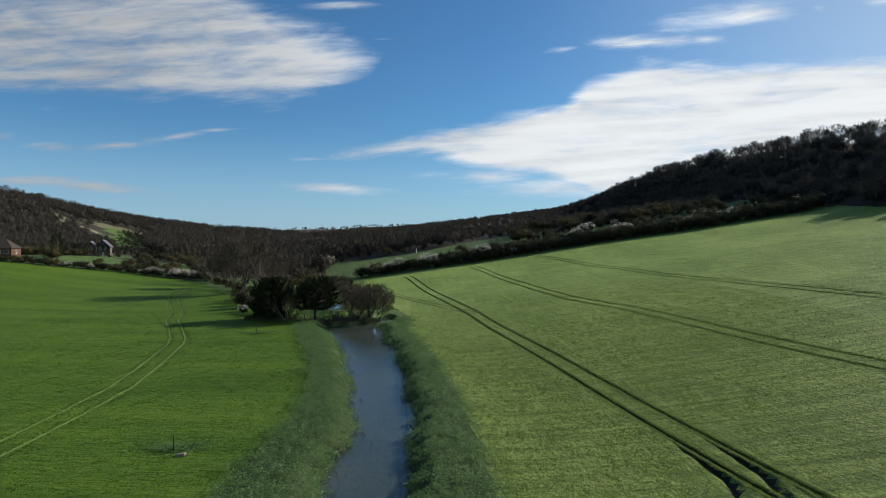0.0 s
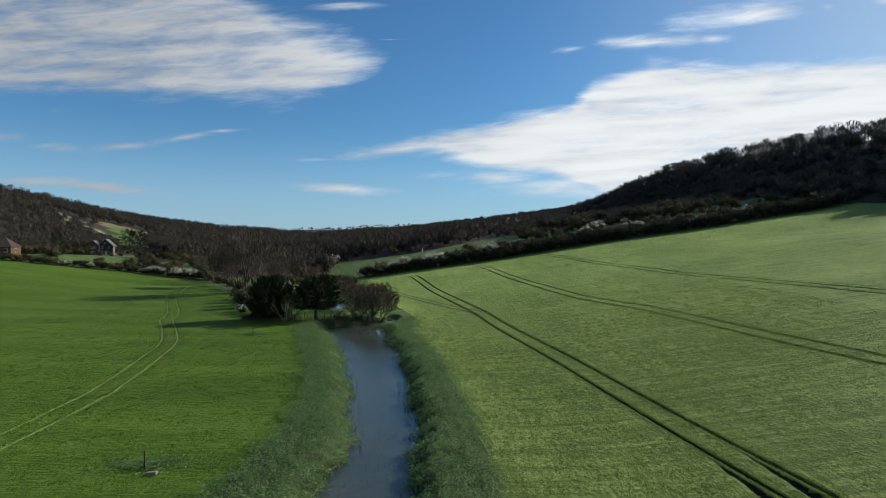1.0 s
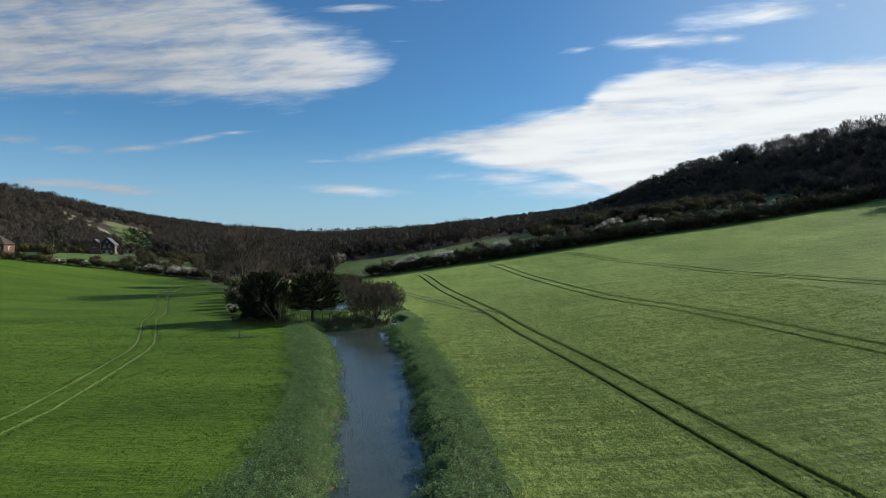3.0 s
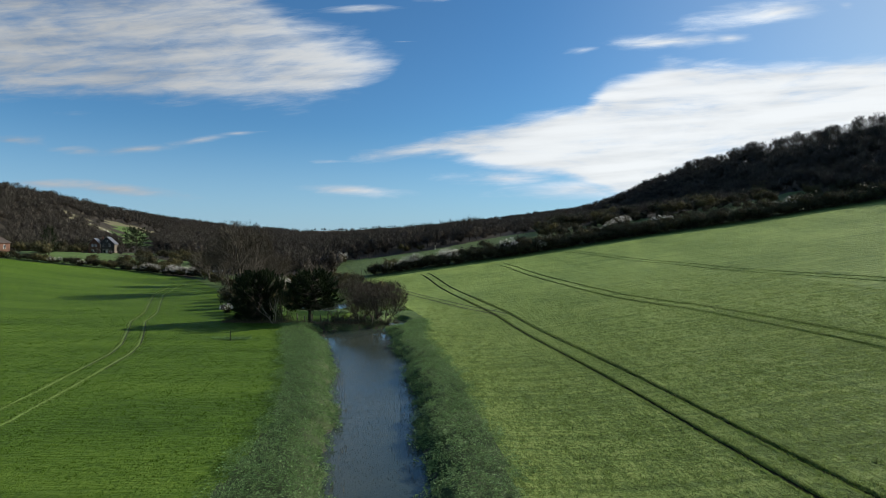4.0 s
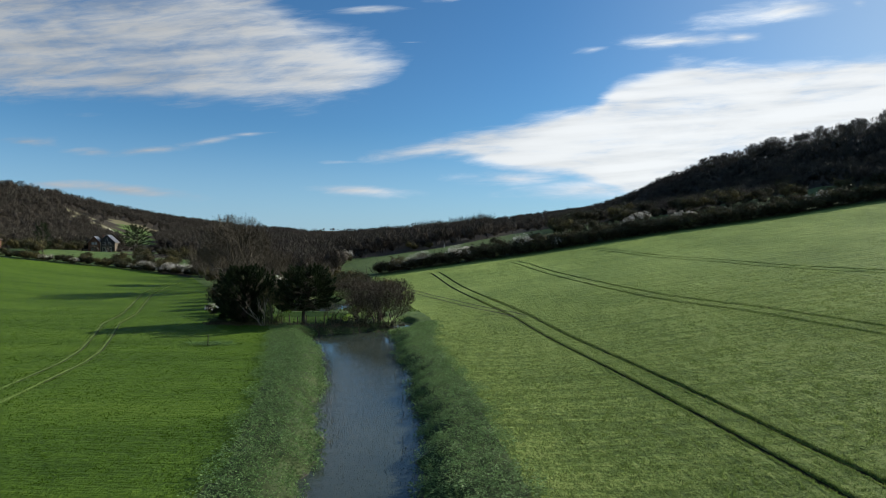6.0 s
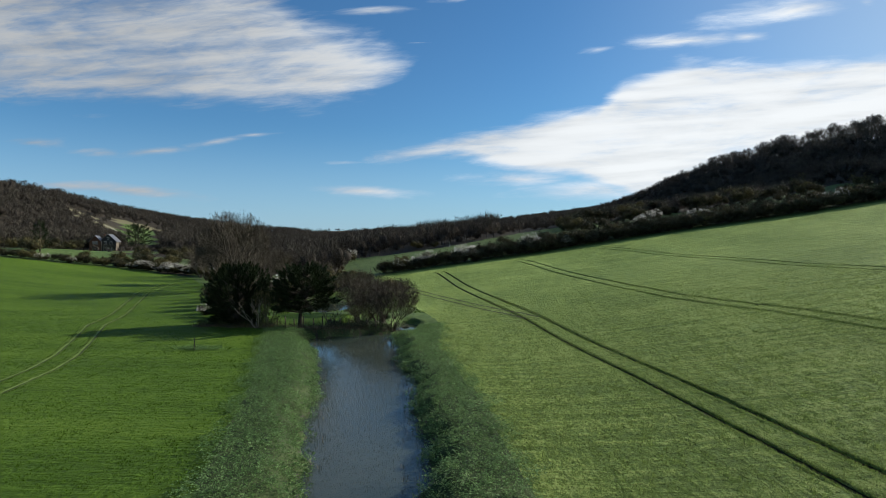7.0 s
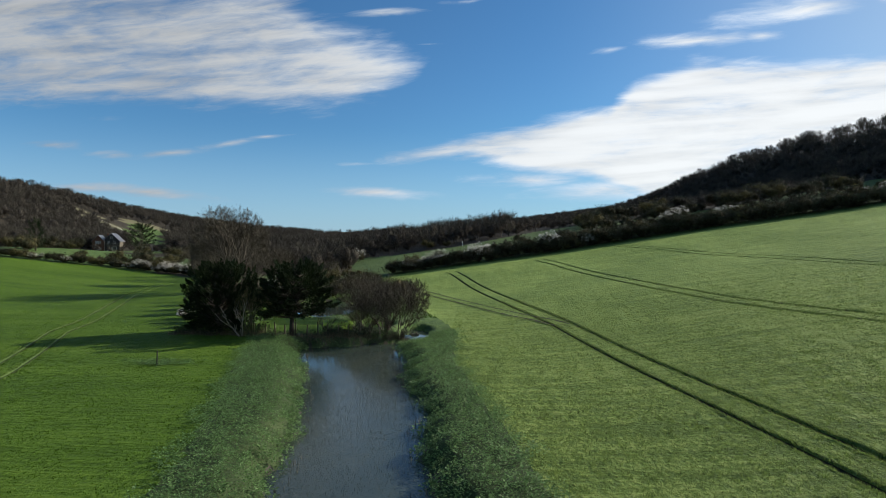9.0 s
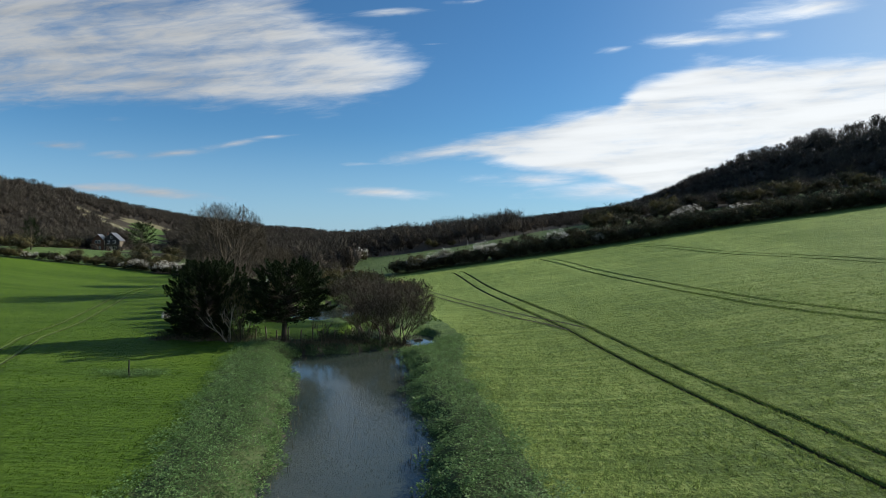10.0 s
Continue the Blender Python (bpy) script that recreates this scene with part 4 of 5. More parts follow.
for x, y, s, k in ((-36.0, 133.0, 1.0, 0), (-39.0, 128.0, 0.9, 0), (-22.0, 231, 1.25, 2), (-15.5, 230, 0.8, 2), (-43.0, 224, 1.3, 0), (-46, 218, 1.2, 2), (-41, 200, 0.8, 1), (-44, 195, 1.0, 2), (-47, 190, 0.9, 1),
                   (-30, 116, 0.7, 1), (-26, 104, 0.6, 2), (-34, 108, 0.8, 1), (-29, 98.5, 0.6, 1), (-38, 118, 0.8, 2), (-48, 138, 0.9, 1), (-54, 148, 1.0, 2), (-60, 158, 1.0, 1), (-66, 168, 1.0, 2),
                   (-34, 150, 1.0, 2), (-31, 162, 0.9, 1), (-38, 170, 1.0, 2), (-44, 180, 1.1, 1), (-36, 180, 0.8, 2), (-28, 170, 0.7, 1), (-22, 150, 0.5, 2)):
    tagged(plant((pale, dark, olives)[k][rng.integers(2)], x, y, s, rng.uniform(0, 360)), group="bushes of the valley bottom")
UNDER = [shrub_kind("bramble_bush", 120 + i, 3.0, "brown bramble bush under the dark trees", leafy=260, fleck=0.16, leaf="ivy") for i in range(2)]
for i in range(140):
    x, y = rng.uniform(-172, -74), rng.uniform(186, 262)
    if np.hypot((x + 148) / 15, (y - 262) / 20) < 1 or (np.hypot((x + 143) / 14, (y - 250) / 10) < 1) or np.hypot(x + 129.5, y - 181) < 8 or np.hypot((x + 140) / 14, (y - 240) / 12) < 1 or (abs(x + 1.6 + 0.657 * (y - 33)) < 9 and y > 200) or np.hypot(x + 136, y - 181) < 9:
        continue
    r = rng.uniform()
    pick = olives if r < 0.5 else dark
    tagged(plant(pick[rng.integers(2)], x, y, rng.uniform(0.7, 1.5), rng.uniform(0, 360), 0.15), group="garden bushes below the boarded house")
for x, y, s in ((-29.8, 96.6, 0.66), (-30.8, 99.4, 0.9), (-32.6, 102.8, 1.0), (-35.6, 107.0, 1.1), (-38.2, 112.0, 1.0), (-40.6, 118.0, 1.1), (-36.6, 114.5, 0.9)):
    tagged(plant(dark[rng.integers(3)], x, y, s, rng.uniform(0, 360)), group="bushes of the valley bottom")
for i in range(46):
    x = rng.uniform(8, 78)
    y = 187.0 + rng.uniform(0, 8) + 0.05 * x
    pick = (olives, dark, UNDER)[i % 3]
    tagged(plant(pick[rng.integers(2)], x, y, rng.uniform(0.7, 1.25), rng.uniform(0, 360), 0.15), group="scrub above the hedge")
for i in range(34):
    x, y = rng.uniform(-41, -28.5), rng.uniform(95.5, 126)
    if x > left_edge(y) + 0.8 + 0.0 * y and bed(x, y) < 0.2 and not (x > -32 and y < 97):
        tagged(plant((dark, dark, olives)[i % 3][i % 2], x, y, rng.uniform(0.75, 1.2), rng.uniform(0, 360), 0.15), group="bushes of the valley bottom")
for i in range(22):
    x, y = rng.uniform(-36, -15), rng.uniform(132, 146)
    tagged(plant((dark, olives, UNDER)[i % 3][i % 2], x, y, rng.uniform(0.7, 1.1), rng.uniform(0, 360), 0.15), group="bushes of the valley bottom")
plant(pale[0], -33.6, 99.0, 0.5, 40)
for i in range(26):
    x, y = rng.uniform(-46, -24), rng.uniform(146, 178)
    tagged(plant((dark, olives, olives)[i % 3][i % 2], x, y, rng.uniform(0.6, 1.1), rng.uniform(0, 360), 0.15), group="bushes of the valley bottom")
for k in dark + pale + olives:
    discard(k)

# ---- woods -----------------------------------------------------------------
RICH = [far_kind(s, 0.010, kids=(5, 3, 3, 4, 3), base=b, wide=w, bole=0.3, first=0.30, split=0.46, rise=0.2) for s, b, w in ((1, 0.22, 0.36), (2, 0.28, 0.33), (3, 0.2, 0.40), (4, 0.25, 0.36))]
LITE = [far_kind(s, 0.014, lumps=3, kids=(4, 3, 4, 3), base=b, wide=w, bole=0.22, first=0.32, split=0.5, rise=0.16) for s, b, w in ((11, 0.06, 0.46), (12, 0.1, 0.40), (13, 0.04, 0.52), (14, 0.1, 0.46))]


def glade(x, y):
    """Open ground up the hillside beside the boarded house, and below its chalky turf."""
    up = (np.abs(x + 2.8 + 0.6056 * (y - 44.3)) < 7 + 0.03 * (y - 190)) & (y > 190) & (y < 362)
    turf = np.zeros(np.shape(x), bool)
    for cx, cy, rx, ry, k in DOWNS:
        turf |= np.hypot((x - cx - 3) / (rx + 1), (y - cy + 6) / (ry + 5)) < 1
    return up | turf


def scatter(n, seed, inside, box, tall):
    rng = np.random.default_rng(seed)
    x0, x1, y0, y1 = box
    x, y, h = rng.uniform(x0, x1, 8 * n), rng.uniform(y0, y1, 8 * n), rng.uniform(*tall, 8 * n)
    ok = (zone(x, y) == 5) & inside(x, y)
    return list(zip(x[ok][:n], y[ok][:n], h[ok][:n]))


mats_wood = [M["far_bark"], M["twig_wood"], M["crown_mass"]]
woodland("wood_on_ridge", scatter(1150, 1, lambda x, y: (x > 118 + 0.02 * (y - 180)) & (y > 0.55 * x) & (x < 184), (108, 186, 70, 520), (5.5, 9)) + scatter(420, 31, lambda x, y: y > 510, (130, 200, 500, 1050), (7, 11)), LITE, "leafless brown woodland covering the steep ridge", mats_wood, 1)
woodland("ridge_top_trees", scatter(230, 11, lambda x, y: y > 0.55 * x, (172, 204, 90, 620), (8.5, 12.5)), RICH, "leafless trees standing along the ridge top", mats_wood, 11)
woodland("wood_beyond_meadow", scatter(260, 2, lambda x, y: y > 236, (-60, 6, 232, 340), (5.5, 10.5)) + scatter(420, 32, lambda x, y: y > 236, (6, 120, 232, 340), (4, 6.8)), LITE, "leafless woodland along the meadow's far edge", mats_wood, 2)
woodland("wood_on_valley_floor", scatter(850, 3, lambda x, y: (x < -35 - 0.1 * (y - 180)) & ((x > -75) | (y > 250) | (x < -165)) & ~glade(x, y), (-190, -30, 186, 420), (4, 10.5)), LITE, "leafless trees and thickets on the valley floor", mats_wood, 3)
woodland("wood_on_left_hill", scatter(2800, 4, lambda x, y: (x > -345) & (y > -0.9 * x - 60) & ~glade(x, y), (-345, -160, 190, 640), (6, 10)), LITE, "leafless woodland covering the low hill", mats_wood, 4)
woodland("left_hill_top_trees", scatter(130, 12, lambda x, y: y > -0.9 * x - 40, (-345, -275, 190, 640), (6.5, 10)), RICH, "leafless trees along the top of the low hill", mats_wood, 12)
woodland("far_woods", scatter(1300, 5, lambda x, y: y < 1000, (-300, 200, 580, 1000), (8, 11)) + scatter(600, 35, lambda x, y: y > 900, (-520, 260, 900, 2250), (8, 13)), LITE, "hazy far woods closing the valley", mats_wood, 5)
THICKET = [far_kind(s, 0.020, lumps=4, kids=(4, 3, 4, 3), base=0.0, wide=0.62, bole=0.14, first=0.34, split=0.65) for s in (21, 22, 23)]
woodland("ridge_foot_thicket", scatter(330, 6, lambda x, y: (x > 112) & (x < 150) & (y > 100), (110, 152, 100, 420), (2.5, 5)), THICKET, "dark leafless thicket along the foot of the ridge", mats_wood, 6)
woodland("slope_scrub", [(sx, sy, sh) for sx, sy, sh in zip(np.random.default_rng(8).uniform(32, 114, 190), 189 + 46 * np.random.default_rng(9).uniform(0, 1, 190) ** 1.4, np.random.default_rng(10).uniform(1.7, 3.6, 190)) if not (40 < sx < 66 and 195 < sy < 216) and not (86 < sx < 100 and sy < 205)], THICKET, "dark leafless scrub on the slope above the hedge", [M["far_bark"], M["shrub_twig"], M["thorn_mass"]], 8)
woodland("valley_thicket", scatter(400, 7, lambda x, y: (x < -35) | (y > 236), (-200, 110, 186, 330), (2.5, 4.5)) + scatter(90, 37, lambda x, y: (np.abs(x + 1.6 + 0.657 * (y - 33)) > 9) & (np.hypot(x + 136, y - 181) > 9), (-175, -82, 184, 222), (1.6, 3.0)), THICKET, "dark leafless thicket filling the valley wood", mats_wood, 7)
for i in range(26):
    x, y = -30.5 + i * 0.83, 92.0 + 0.09 * i + 0.6 * math.sin(i * 2.1)
    if bed(x, y) > 0.25 or -23.0 < x < -17.4:
        continue
    tagged(plant(UNDER[i % 2], x, y, 0.30 + 0.12 * math.sin(i * 3.7) ** 2, 47 * i), group="brambles under the trees")
for k in UNDER:
    discard(k)


# ---- undergrowth, crop blades and bank weeds -------------------------------
def blades(name, x, y, tall, width, count, material, label, category, seed, lean=0.5, lift=0.0, up=1.0):
    """Tufts of leaning blades, one triangle each, at the given spots."""
    rng = np.random.default_rng(seed)
    x, y = np.repeat(x, count), np.repeat(y, count)
    n = len(x)
    x, y = x + rng.normal(size=n) * 0.05, y + rng.normal(size=n) * 0.05
    z = height(x, y) - 0.03 + lift
    a, l = rng.uniform(0, 6.2832, n), tall * rng.uniform(0.55, 1.25, n)
    out = l * rng.uniform(0.15, 1.0, n) * lean
    tip = np.stack([x + np.cos(a) * out, y + np.sin(a) * out, z + l * up * rng.uniform(0.55, 1, n)], 1)
    b = a + 1.57 + rng.normal(size=n) * 0.5
    s = np.stack([np.cos(b), np.sin(b), np.zeros(n)], 1) * (width * rng.uniform(0.6, 1.3, n))[:, None]
    foot = np.stack([x, y, z], 1)
    v = np.stack([foot - s, foot + s, tip], 1).reshape(-1, 3)
    ob = new(name, raw_mesh(name, v, np.arange(3 * n).reshape(-1, 3), [M[material]]))
    return tagged(ob, label, category, kind="stuff")


def leaves(name, x, y, size, count, material, label, category, seed, tall=0.35):
    """Leafy weeds: arching leaves of two triangles round each plant."""
    rng = np.random.default_rng(seed)
    grow_ = np.repeat(rng.uniform(0.55, 1.3, len(x)), count)
    x, y = np.repeat(x, count), np.repeat(y, count)
    n = len(x)
    a = rng.uniform(0, 6.2832, n)
    h = tall * grow_ * rng.uniform(0.15, 1.0, n)
    d = np.stack([np.cos(a), np.sin(a), np.zeros(n)], 1)
    p = np.stack([x, y, np.maximum(height(x, y), -0.05) + h], 1) + d * (0.05 + 0.10 * rng.uniform(0, 1, n))[:, None]
    l = (size * grow_ * rng.uniform(0.6, 1.25, n))[:, None]
    rise = rng.uniform(-0.15, 0.75, n)[:, None]
    side = np.stack([-np.sin(a), np.cos(a), rng.normal(size=n) * 0.3], 1)
    m1 = p + d * l * 0.5 + np.array([0, 0, 1.0]) * l * (rise * 0.6 + 0.12)
    tip = p + d * l + np.array([0, 0, 1.0]) * l * rise * 0.7
    w = l * rng.uniform(0.2, 0.36, (n, 1))
    v = np.stack([p, m1 + side * w, tip, m1 - side * w], 1).reshape(-1, 3)
    i = np.arange(n)[:, None] * 4
    f = np.concatenate([i + np.array([0, 1, 2]), i + np.array([0, 2, 3])], 1).reshape(-1, 3)
    ob = new(name, raw_mesh(name, v, f, [M[material]]))
    return tagged(ob, label, category, kind="stuff")


def spots(seed, n, box, keep):
    rng = np.random.default_rng(seed)
    x, y = rng.uniform(box[0], box[1], n), rng.uniform(box[2], box[3], n)
    ok = keep(x, y)
    return x[ok], y[ok]


def thinned(seed, y, near=62.0, far=125.0):
    """Fewer plants the farther they stand up the valley."""
    rng = np.random.default_rng(seed)
    return rng.uniform(0, 1, len(y)) < np.clip((far - y) / (far - near), 0.0, 1.0) ** 1.2


def jitter(x, y):
    """An uneven scatter between -1 and 1 from a spot's place."""
    return 2 * np.modf(np.abs(np.sin(x * 127.1 + y * 311.7) * 43758.5453))[0] - 1


# wheat on the slope
x, y = spots(101, 330000, (-6, 42, 24, 125), lambda x, y: (x > right_edge(y) + 0.1) & (rut(x, y) + rut(x - 0.12, y) + rut(x + 0.12, y) < 0.02) & (x < 8 + 0.55 * (y - 8) + 9 * jitter(x, y)) & thinned(1, y))
blades("wheat_crop", x, y, 0.14, 0.017, 3, "crop_blade", "young green winter wheat growing on the slope", "crop", 1, 0.6)
ex, ey = [], []
rng = np.random.default_rng(55)
for (path, depth, half), n in zip(TRAMS[:2], (26000, 15000)):
    py = 24 + 96 * rng.uniform(0, 1, n) ** 1.5
    ey.append(py)
    ex.append(lerp_y(py, path) + rng.choice([-0.934, 0.934], n) + rng.choice([-1, 1], n) * (half + 0.03 + np.abs(rng.normal(size=n)) * 0.06))
ex, ey = np.concatenate(ex), np.concatenate(ey)
blades("wheat_beside_wheelings", ex, ey, 0.125, 0.015, 3, "crop_blade", "taller wheat leaning over the wheelings", "crop", 15, 0.7)
rng = np.random.default_rng(5)
# grass of the other field
x, y = spots(102, 150000, (-64, -7, 24, 125), lambda x, y: (x < left_edge(y) - 0.1) & (np.abs(np.abs(x - lerp_y(y, TRACK_LEFT) - 0.12) - 0.95) > 0.2) & (x > -14 - 0.62 * (y - 8) + 8 * jitter(x, y)) & thinned(2, y, 60, 120))
blades("field_grass", x, y, 0.11, 0.020, 3, "grass_blade", "short lush green grass of the level field", "grass", 2, 0.7)
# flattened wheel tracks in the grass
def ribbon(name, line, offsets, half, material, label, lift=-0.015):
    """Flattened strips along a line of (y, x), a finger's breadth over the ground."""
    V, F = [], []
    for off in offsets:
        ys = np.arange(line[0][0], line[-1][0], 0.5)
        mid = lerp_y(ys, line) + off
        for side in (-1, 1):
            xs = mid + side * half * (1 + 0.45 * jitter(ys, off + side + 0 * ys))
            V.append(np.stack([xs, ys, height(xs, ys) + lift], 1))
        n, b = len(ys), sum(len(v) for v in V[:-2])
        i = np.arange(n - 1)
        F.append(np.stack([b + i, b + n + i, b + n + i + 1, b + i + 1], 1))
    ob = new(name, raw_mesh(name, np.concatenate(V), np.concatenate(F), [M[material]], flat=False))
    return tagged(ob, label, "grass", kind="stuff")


ribbon("wheel_track", TRACK_LEFT, (-0.95, 0.95), 0.09, "pale_blade", "curving wheel tracks of pale flattened grass", 0.0)
# Dark strips colour in the shaded side of the pressed wheel marks.
ribbon("wheel_rut", [p for p in TRACK_LEFT if 63 < p[0] < 132], (-0.74, 1.16), 0.05, "rut", "dark strips painting shade beside the curving wheel tracks", 0.03)
ribbon("wheel_track", FAINT_TRACK, (-0.95, 0.95), 0.12, "pale_blade", "faint old wheel tracks across the grass field")
ty = rng.uniform(21, 157, 9000)
tx = lerp_y(ty, TRACK_LEFT) + rng.choice([-0.95, 0.95], len(ty)) + rng.normal(size=len(ty)) * 0.16
blades("wheel_track_grass", tx, ty, 0.17, 0.035, 4, "pale_blade", "pale flattened grass in curving wheel tracks", "grass", 3, 1.0, up=0.45)
# Flat strips: dark soil colour stands in for a rut's depth of shade.
ribbon("wheel_rut", TRAMS[5][0], (-0.72, 0.72), 0.12, "rut", "headland wheelings of bare earth, rut shade in their colour", 0.04)
# weeds on the banks
bank = lambda x, y: (x > lerp_y(y, BANK_L) - 0.3 + 0.35 * np.sin(y * 1.1) + 0.5 * jitter(x, y)) & (x < lerp_y(y, BANK_R) + 0.3 + 0.35 * np.sin(y * 1.3 + 1) + 0.5 * jitter(x, y)) & (bed(x, y) < 0.72) & ~((y > 92.6) & (x > -11.5) & (x < -8.0)) & ((y < 90.6 + 0.4 * np.sin(x * 1.4)) | (x > -13))
x, y = spots(103, 60000, (-24, 4, 22, 98), bank)
leaves("bank_weeds", x, y, 0.095, 12, "weed", "rank green weeds crowding the stream banks", "weeds", 4)
# fringe at the water's edge and sprigs in the shallows
x, y = spots(104, 30000, (-24, 4, 22, 96), lambda x, y: (bed(x, y) > 0.5) & (bed(x, y) < 0.88))
leaves("water_fringe", x[:9000], y[:9000], 0.13, 9, "weed", "trailing weeds hanging over the water's edge", "weeds", 5, 0.28)
x, y = spots(105, 2500, (-20, -1, 24, 95), lambda x, y: (bed(x, y) > 0.9) & (np.minimum(x - lerp_y(y, WATER_L), lerp_y(y, WATER_R) - x) < 1.1))
blades("drowned_stems", x[:220], y[:220], 0.5, 0.012, 3, "dead_stem", "thin drowned stems standing in the shallows", "weeds", 6, 0.35, lift=0.3)
x, y = spots(108, 30000, (-16, -1.5, 24, 84), lambda x, y: bed(x, y) > 0.95)
blades("flooded_grass_tips", x, y, 0.13, 0.008, 2, "drowned", "tips of drowned grass pricking through the water", "grass", 14, 0.25, lift=0.34)
# dry stems and rough grass under the trees
x, y = spots(106, 5200, (-31, -9.8, 90.3, 95.6), lambda x, y: (bed(x, y) < 0.4) & (y > 90.8 + 0.3 * np.sin(x * 1.9)) & (y < 94.2 + 0.1 * (x + 20)) & ((x < -23.2) | (x > -17.5) | (y < 92.0)))
blades("dry_stems", x, y, 0.55, 0.013, 3, "dead_stem", "dry brown stems and seed heads under the trees", "undergrowth", 7, 0.35)
leaves("bramble_tangle", x[:1100], y[:1100], 0.12, 6, "ivy", "dark bramble tangle at the foot of the trees", "undergrowth", 8, 0.55)
x, y = spots(107, 14000, (-52, -5, 94, 150), lambda x, y: (x > left_edge(y) + 0.5) & (x < right_edge(y)) & (bed(x, y) < 0.35) & (y > 93.5) & (np.hypot((x + 21.0) / 5.5, (y - 98.5) / 6.0) > 1) & ((y > 106) | (x < -24)))
blades("rough_grass", x, y, 0.35, 0.035, 3, "grass_blade", "rough grass round the flooded hollow", "grass", 9, 0.6)


# ---- houses, fences and small things ---------------------------------------
def gable_bm(w, d, eave, ridge, x0=0.0, y0=0.0):
    """A block with a gable at front and back."""
    bm = bmesh.new()
    prof = [(-w / 2, -0.6), (w / 2, -0.6), (w / 2, eave), (0, ridge), (-w / 2, eave)]
    front = [bm.verts.new((x0 + a, y0, b)) for a, b in prof]
    back = [bm.verts.new((x0 + a, y0 + d, b)) for a, b in prof]
    bm.faces.new(front)
    bm.faces.new(back[::-1])
    for i in range(5):
        j = (i + 1) % 5
        bm.faces.new((front[j], front[i], back[i], back[j]))
    bmesh.ops.recalc_face_normals(bm, faces=bm.faces[:])
    return bm


def slope_bm(w, d, eave, ridge, side, x0=0.0, y0=0.0, over=0.45, thick=0.14):
    """One roof slope with its overhang."""
    bm = bmesh.new()
    run, rise = w / 2, ridge - eave
    k = over / run
    a, b = (0.0, ridge + 0.03), (side * (run + over), eave - rise * k + 0.03)
    pts = [(a[0], a[1]), (b[0], b[1]), (b[0], b[1] + thick), (a[0], a[1] + thick)]
    front = [bm.verts.new((x0 + p, y0 - over, q)) for p, q in pts]
    back = [bm.verts.new((x0 + p, y0 + d + over, q)) for p, q in pts]
    bm.faces.new(front)
    bm.faces.new(back[::-1])
    for i in range(4):
        j = (i + 1) % 4
        bm.faces.new((front[j], front[i], back[i], back[j]))
    bmesh.ops.recalc_face_normals(bm, faces=bm.faces[:])
    return bm


def window(parent, x, z, w, h, y, turn=0.0):
    """A framed window with panes, set 3 mm proud of a wall that faces the front."""
    e = part("window", box_bm(-w / 2, w / 2, -0.05, 0.05, -h / 2, h / 2), M["white"], parent, "white-framed window")
    e.matrix_basis = pose(x, y - 0.03, z, 0, 0, turn)
    n = 2 if w > 0.9 else 1
    for i in range(n):
        a = -w / 2 + 0.07 + i * (w - 0.07) / n
        part("pane", box_bm(a, a + (w - 0.07) / n - 0.07, -0.062, -0.045, -h / 2 + 0.07, h / 2 - 0.07), M["glass"], e)
    return e


def gabled_house(x, y, turn):
    h = thing("house", x, y, float(height(x, y)) - 0.1, "dark-boarded house with two slate-roofed gables and a balcony", "house", turn=turn)
    h.scale = (0.8, 0.8, 0.86)
    part("wall", gable_bm(7.6, 10.0, 4.9, 8.4, 1.6, 0.0), M["board"], h, "black weatherboarded wall")
    part("wing_wall", gable_bm(5.4, 8.0, 4.9, 7.6, -4.3, -0.9), M["brick"], h, "brick-walled wing")
    part("side_wall", box_bm(5.405, 5.46, 0.02, 9.98, -0.5, 4.88), M["post"], h, "brown timber side wall")
    part("wing_side_wall", box_bm(-1.95, -1.36, -0.06, -0.003, 0.2, 4.6), M["render"], h, "cream strip of wall")
    for s in (-1, 1):
        part("roof_slope", slope_bm(7.6, 10.0, 4.9, 8.4, s, 1.6, 0.0), M["slate"], h)
        part("wing_roof_slope", slope_bm(5.4, 8.0, 4.9, 7.6, s, -4.3, -0.9), M["slate"], h)
    part("chimney", box_bm(-1.6, -0.9, 5.0, 5.7, 5.0, 8.6, 0.04), M["brick"], h)
    part("balcony", box_bm(-1.3, 5.6, -1.5, -0.003, 2.55, 2.75, 0.02), M["post"], h)
    part("balcony_rail", box_bm(-1.3, 5.6, -1.5, -1.42, 3.55, 3.65), M["post"], h, "weathered balcony rail")
    for i in range(8):
        part("baluster", box_bm(-1.28 + i * 0.97, -1.2 + i * 0.97, -1.49, -1.43, 2.75, 3.55), M["post"], h)
    for i in (-1.2, 2.0, 5.3):
        part("balcony_post", box_bm(i, i + 0.15, -1.45, -1.3, -0.5, 2.55), M["post"], h)
    for wx, wz, ww, wh in ((0.2, 1.2, 1.5, 1.9), (3.2, 1.2, 1.5, 1.9), (0.3, 4.1, 1.2, 1.5), (3.0, 4.1, 1.2, 1.5), (1.6, 6.3, 0.9, 1.1)):
        window(h, wx, wz, ww, wh, 0.0)
    for wx, wz in ((-5.1, 1.3), (-3.5, 1.3), (-5.0, 4.1), (-3.6, 4.1)):
        window(h, wx, wz, 1.1, 1.4, -0.9)
    part("door", box_bm(1.35, 2.15, -0.04, -0.003, -0.1, 1.95), M["white"], h)


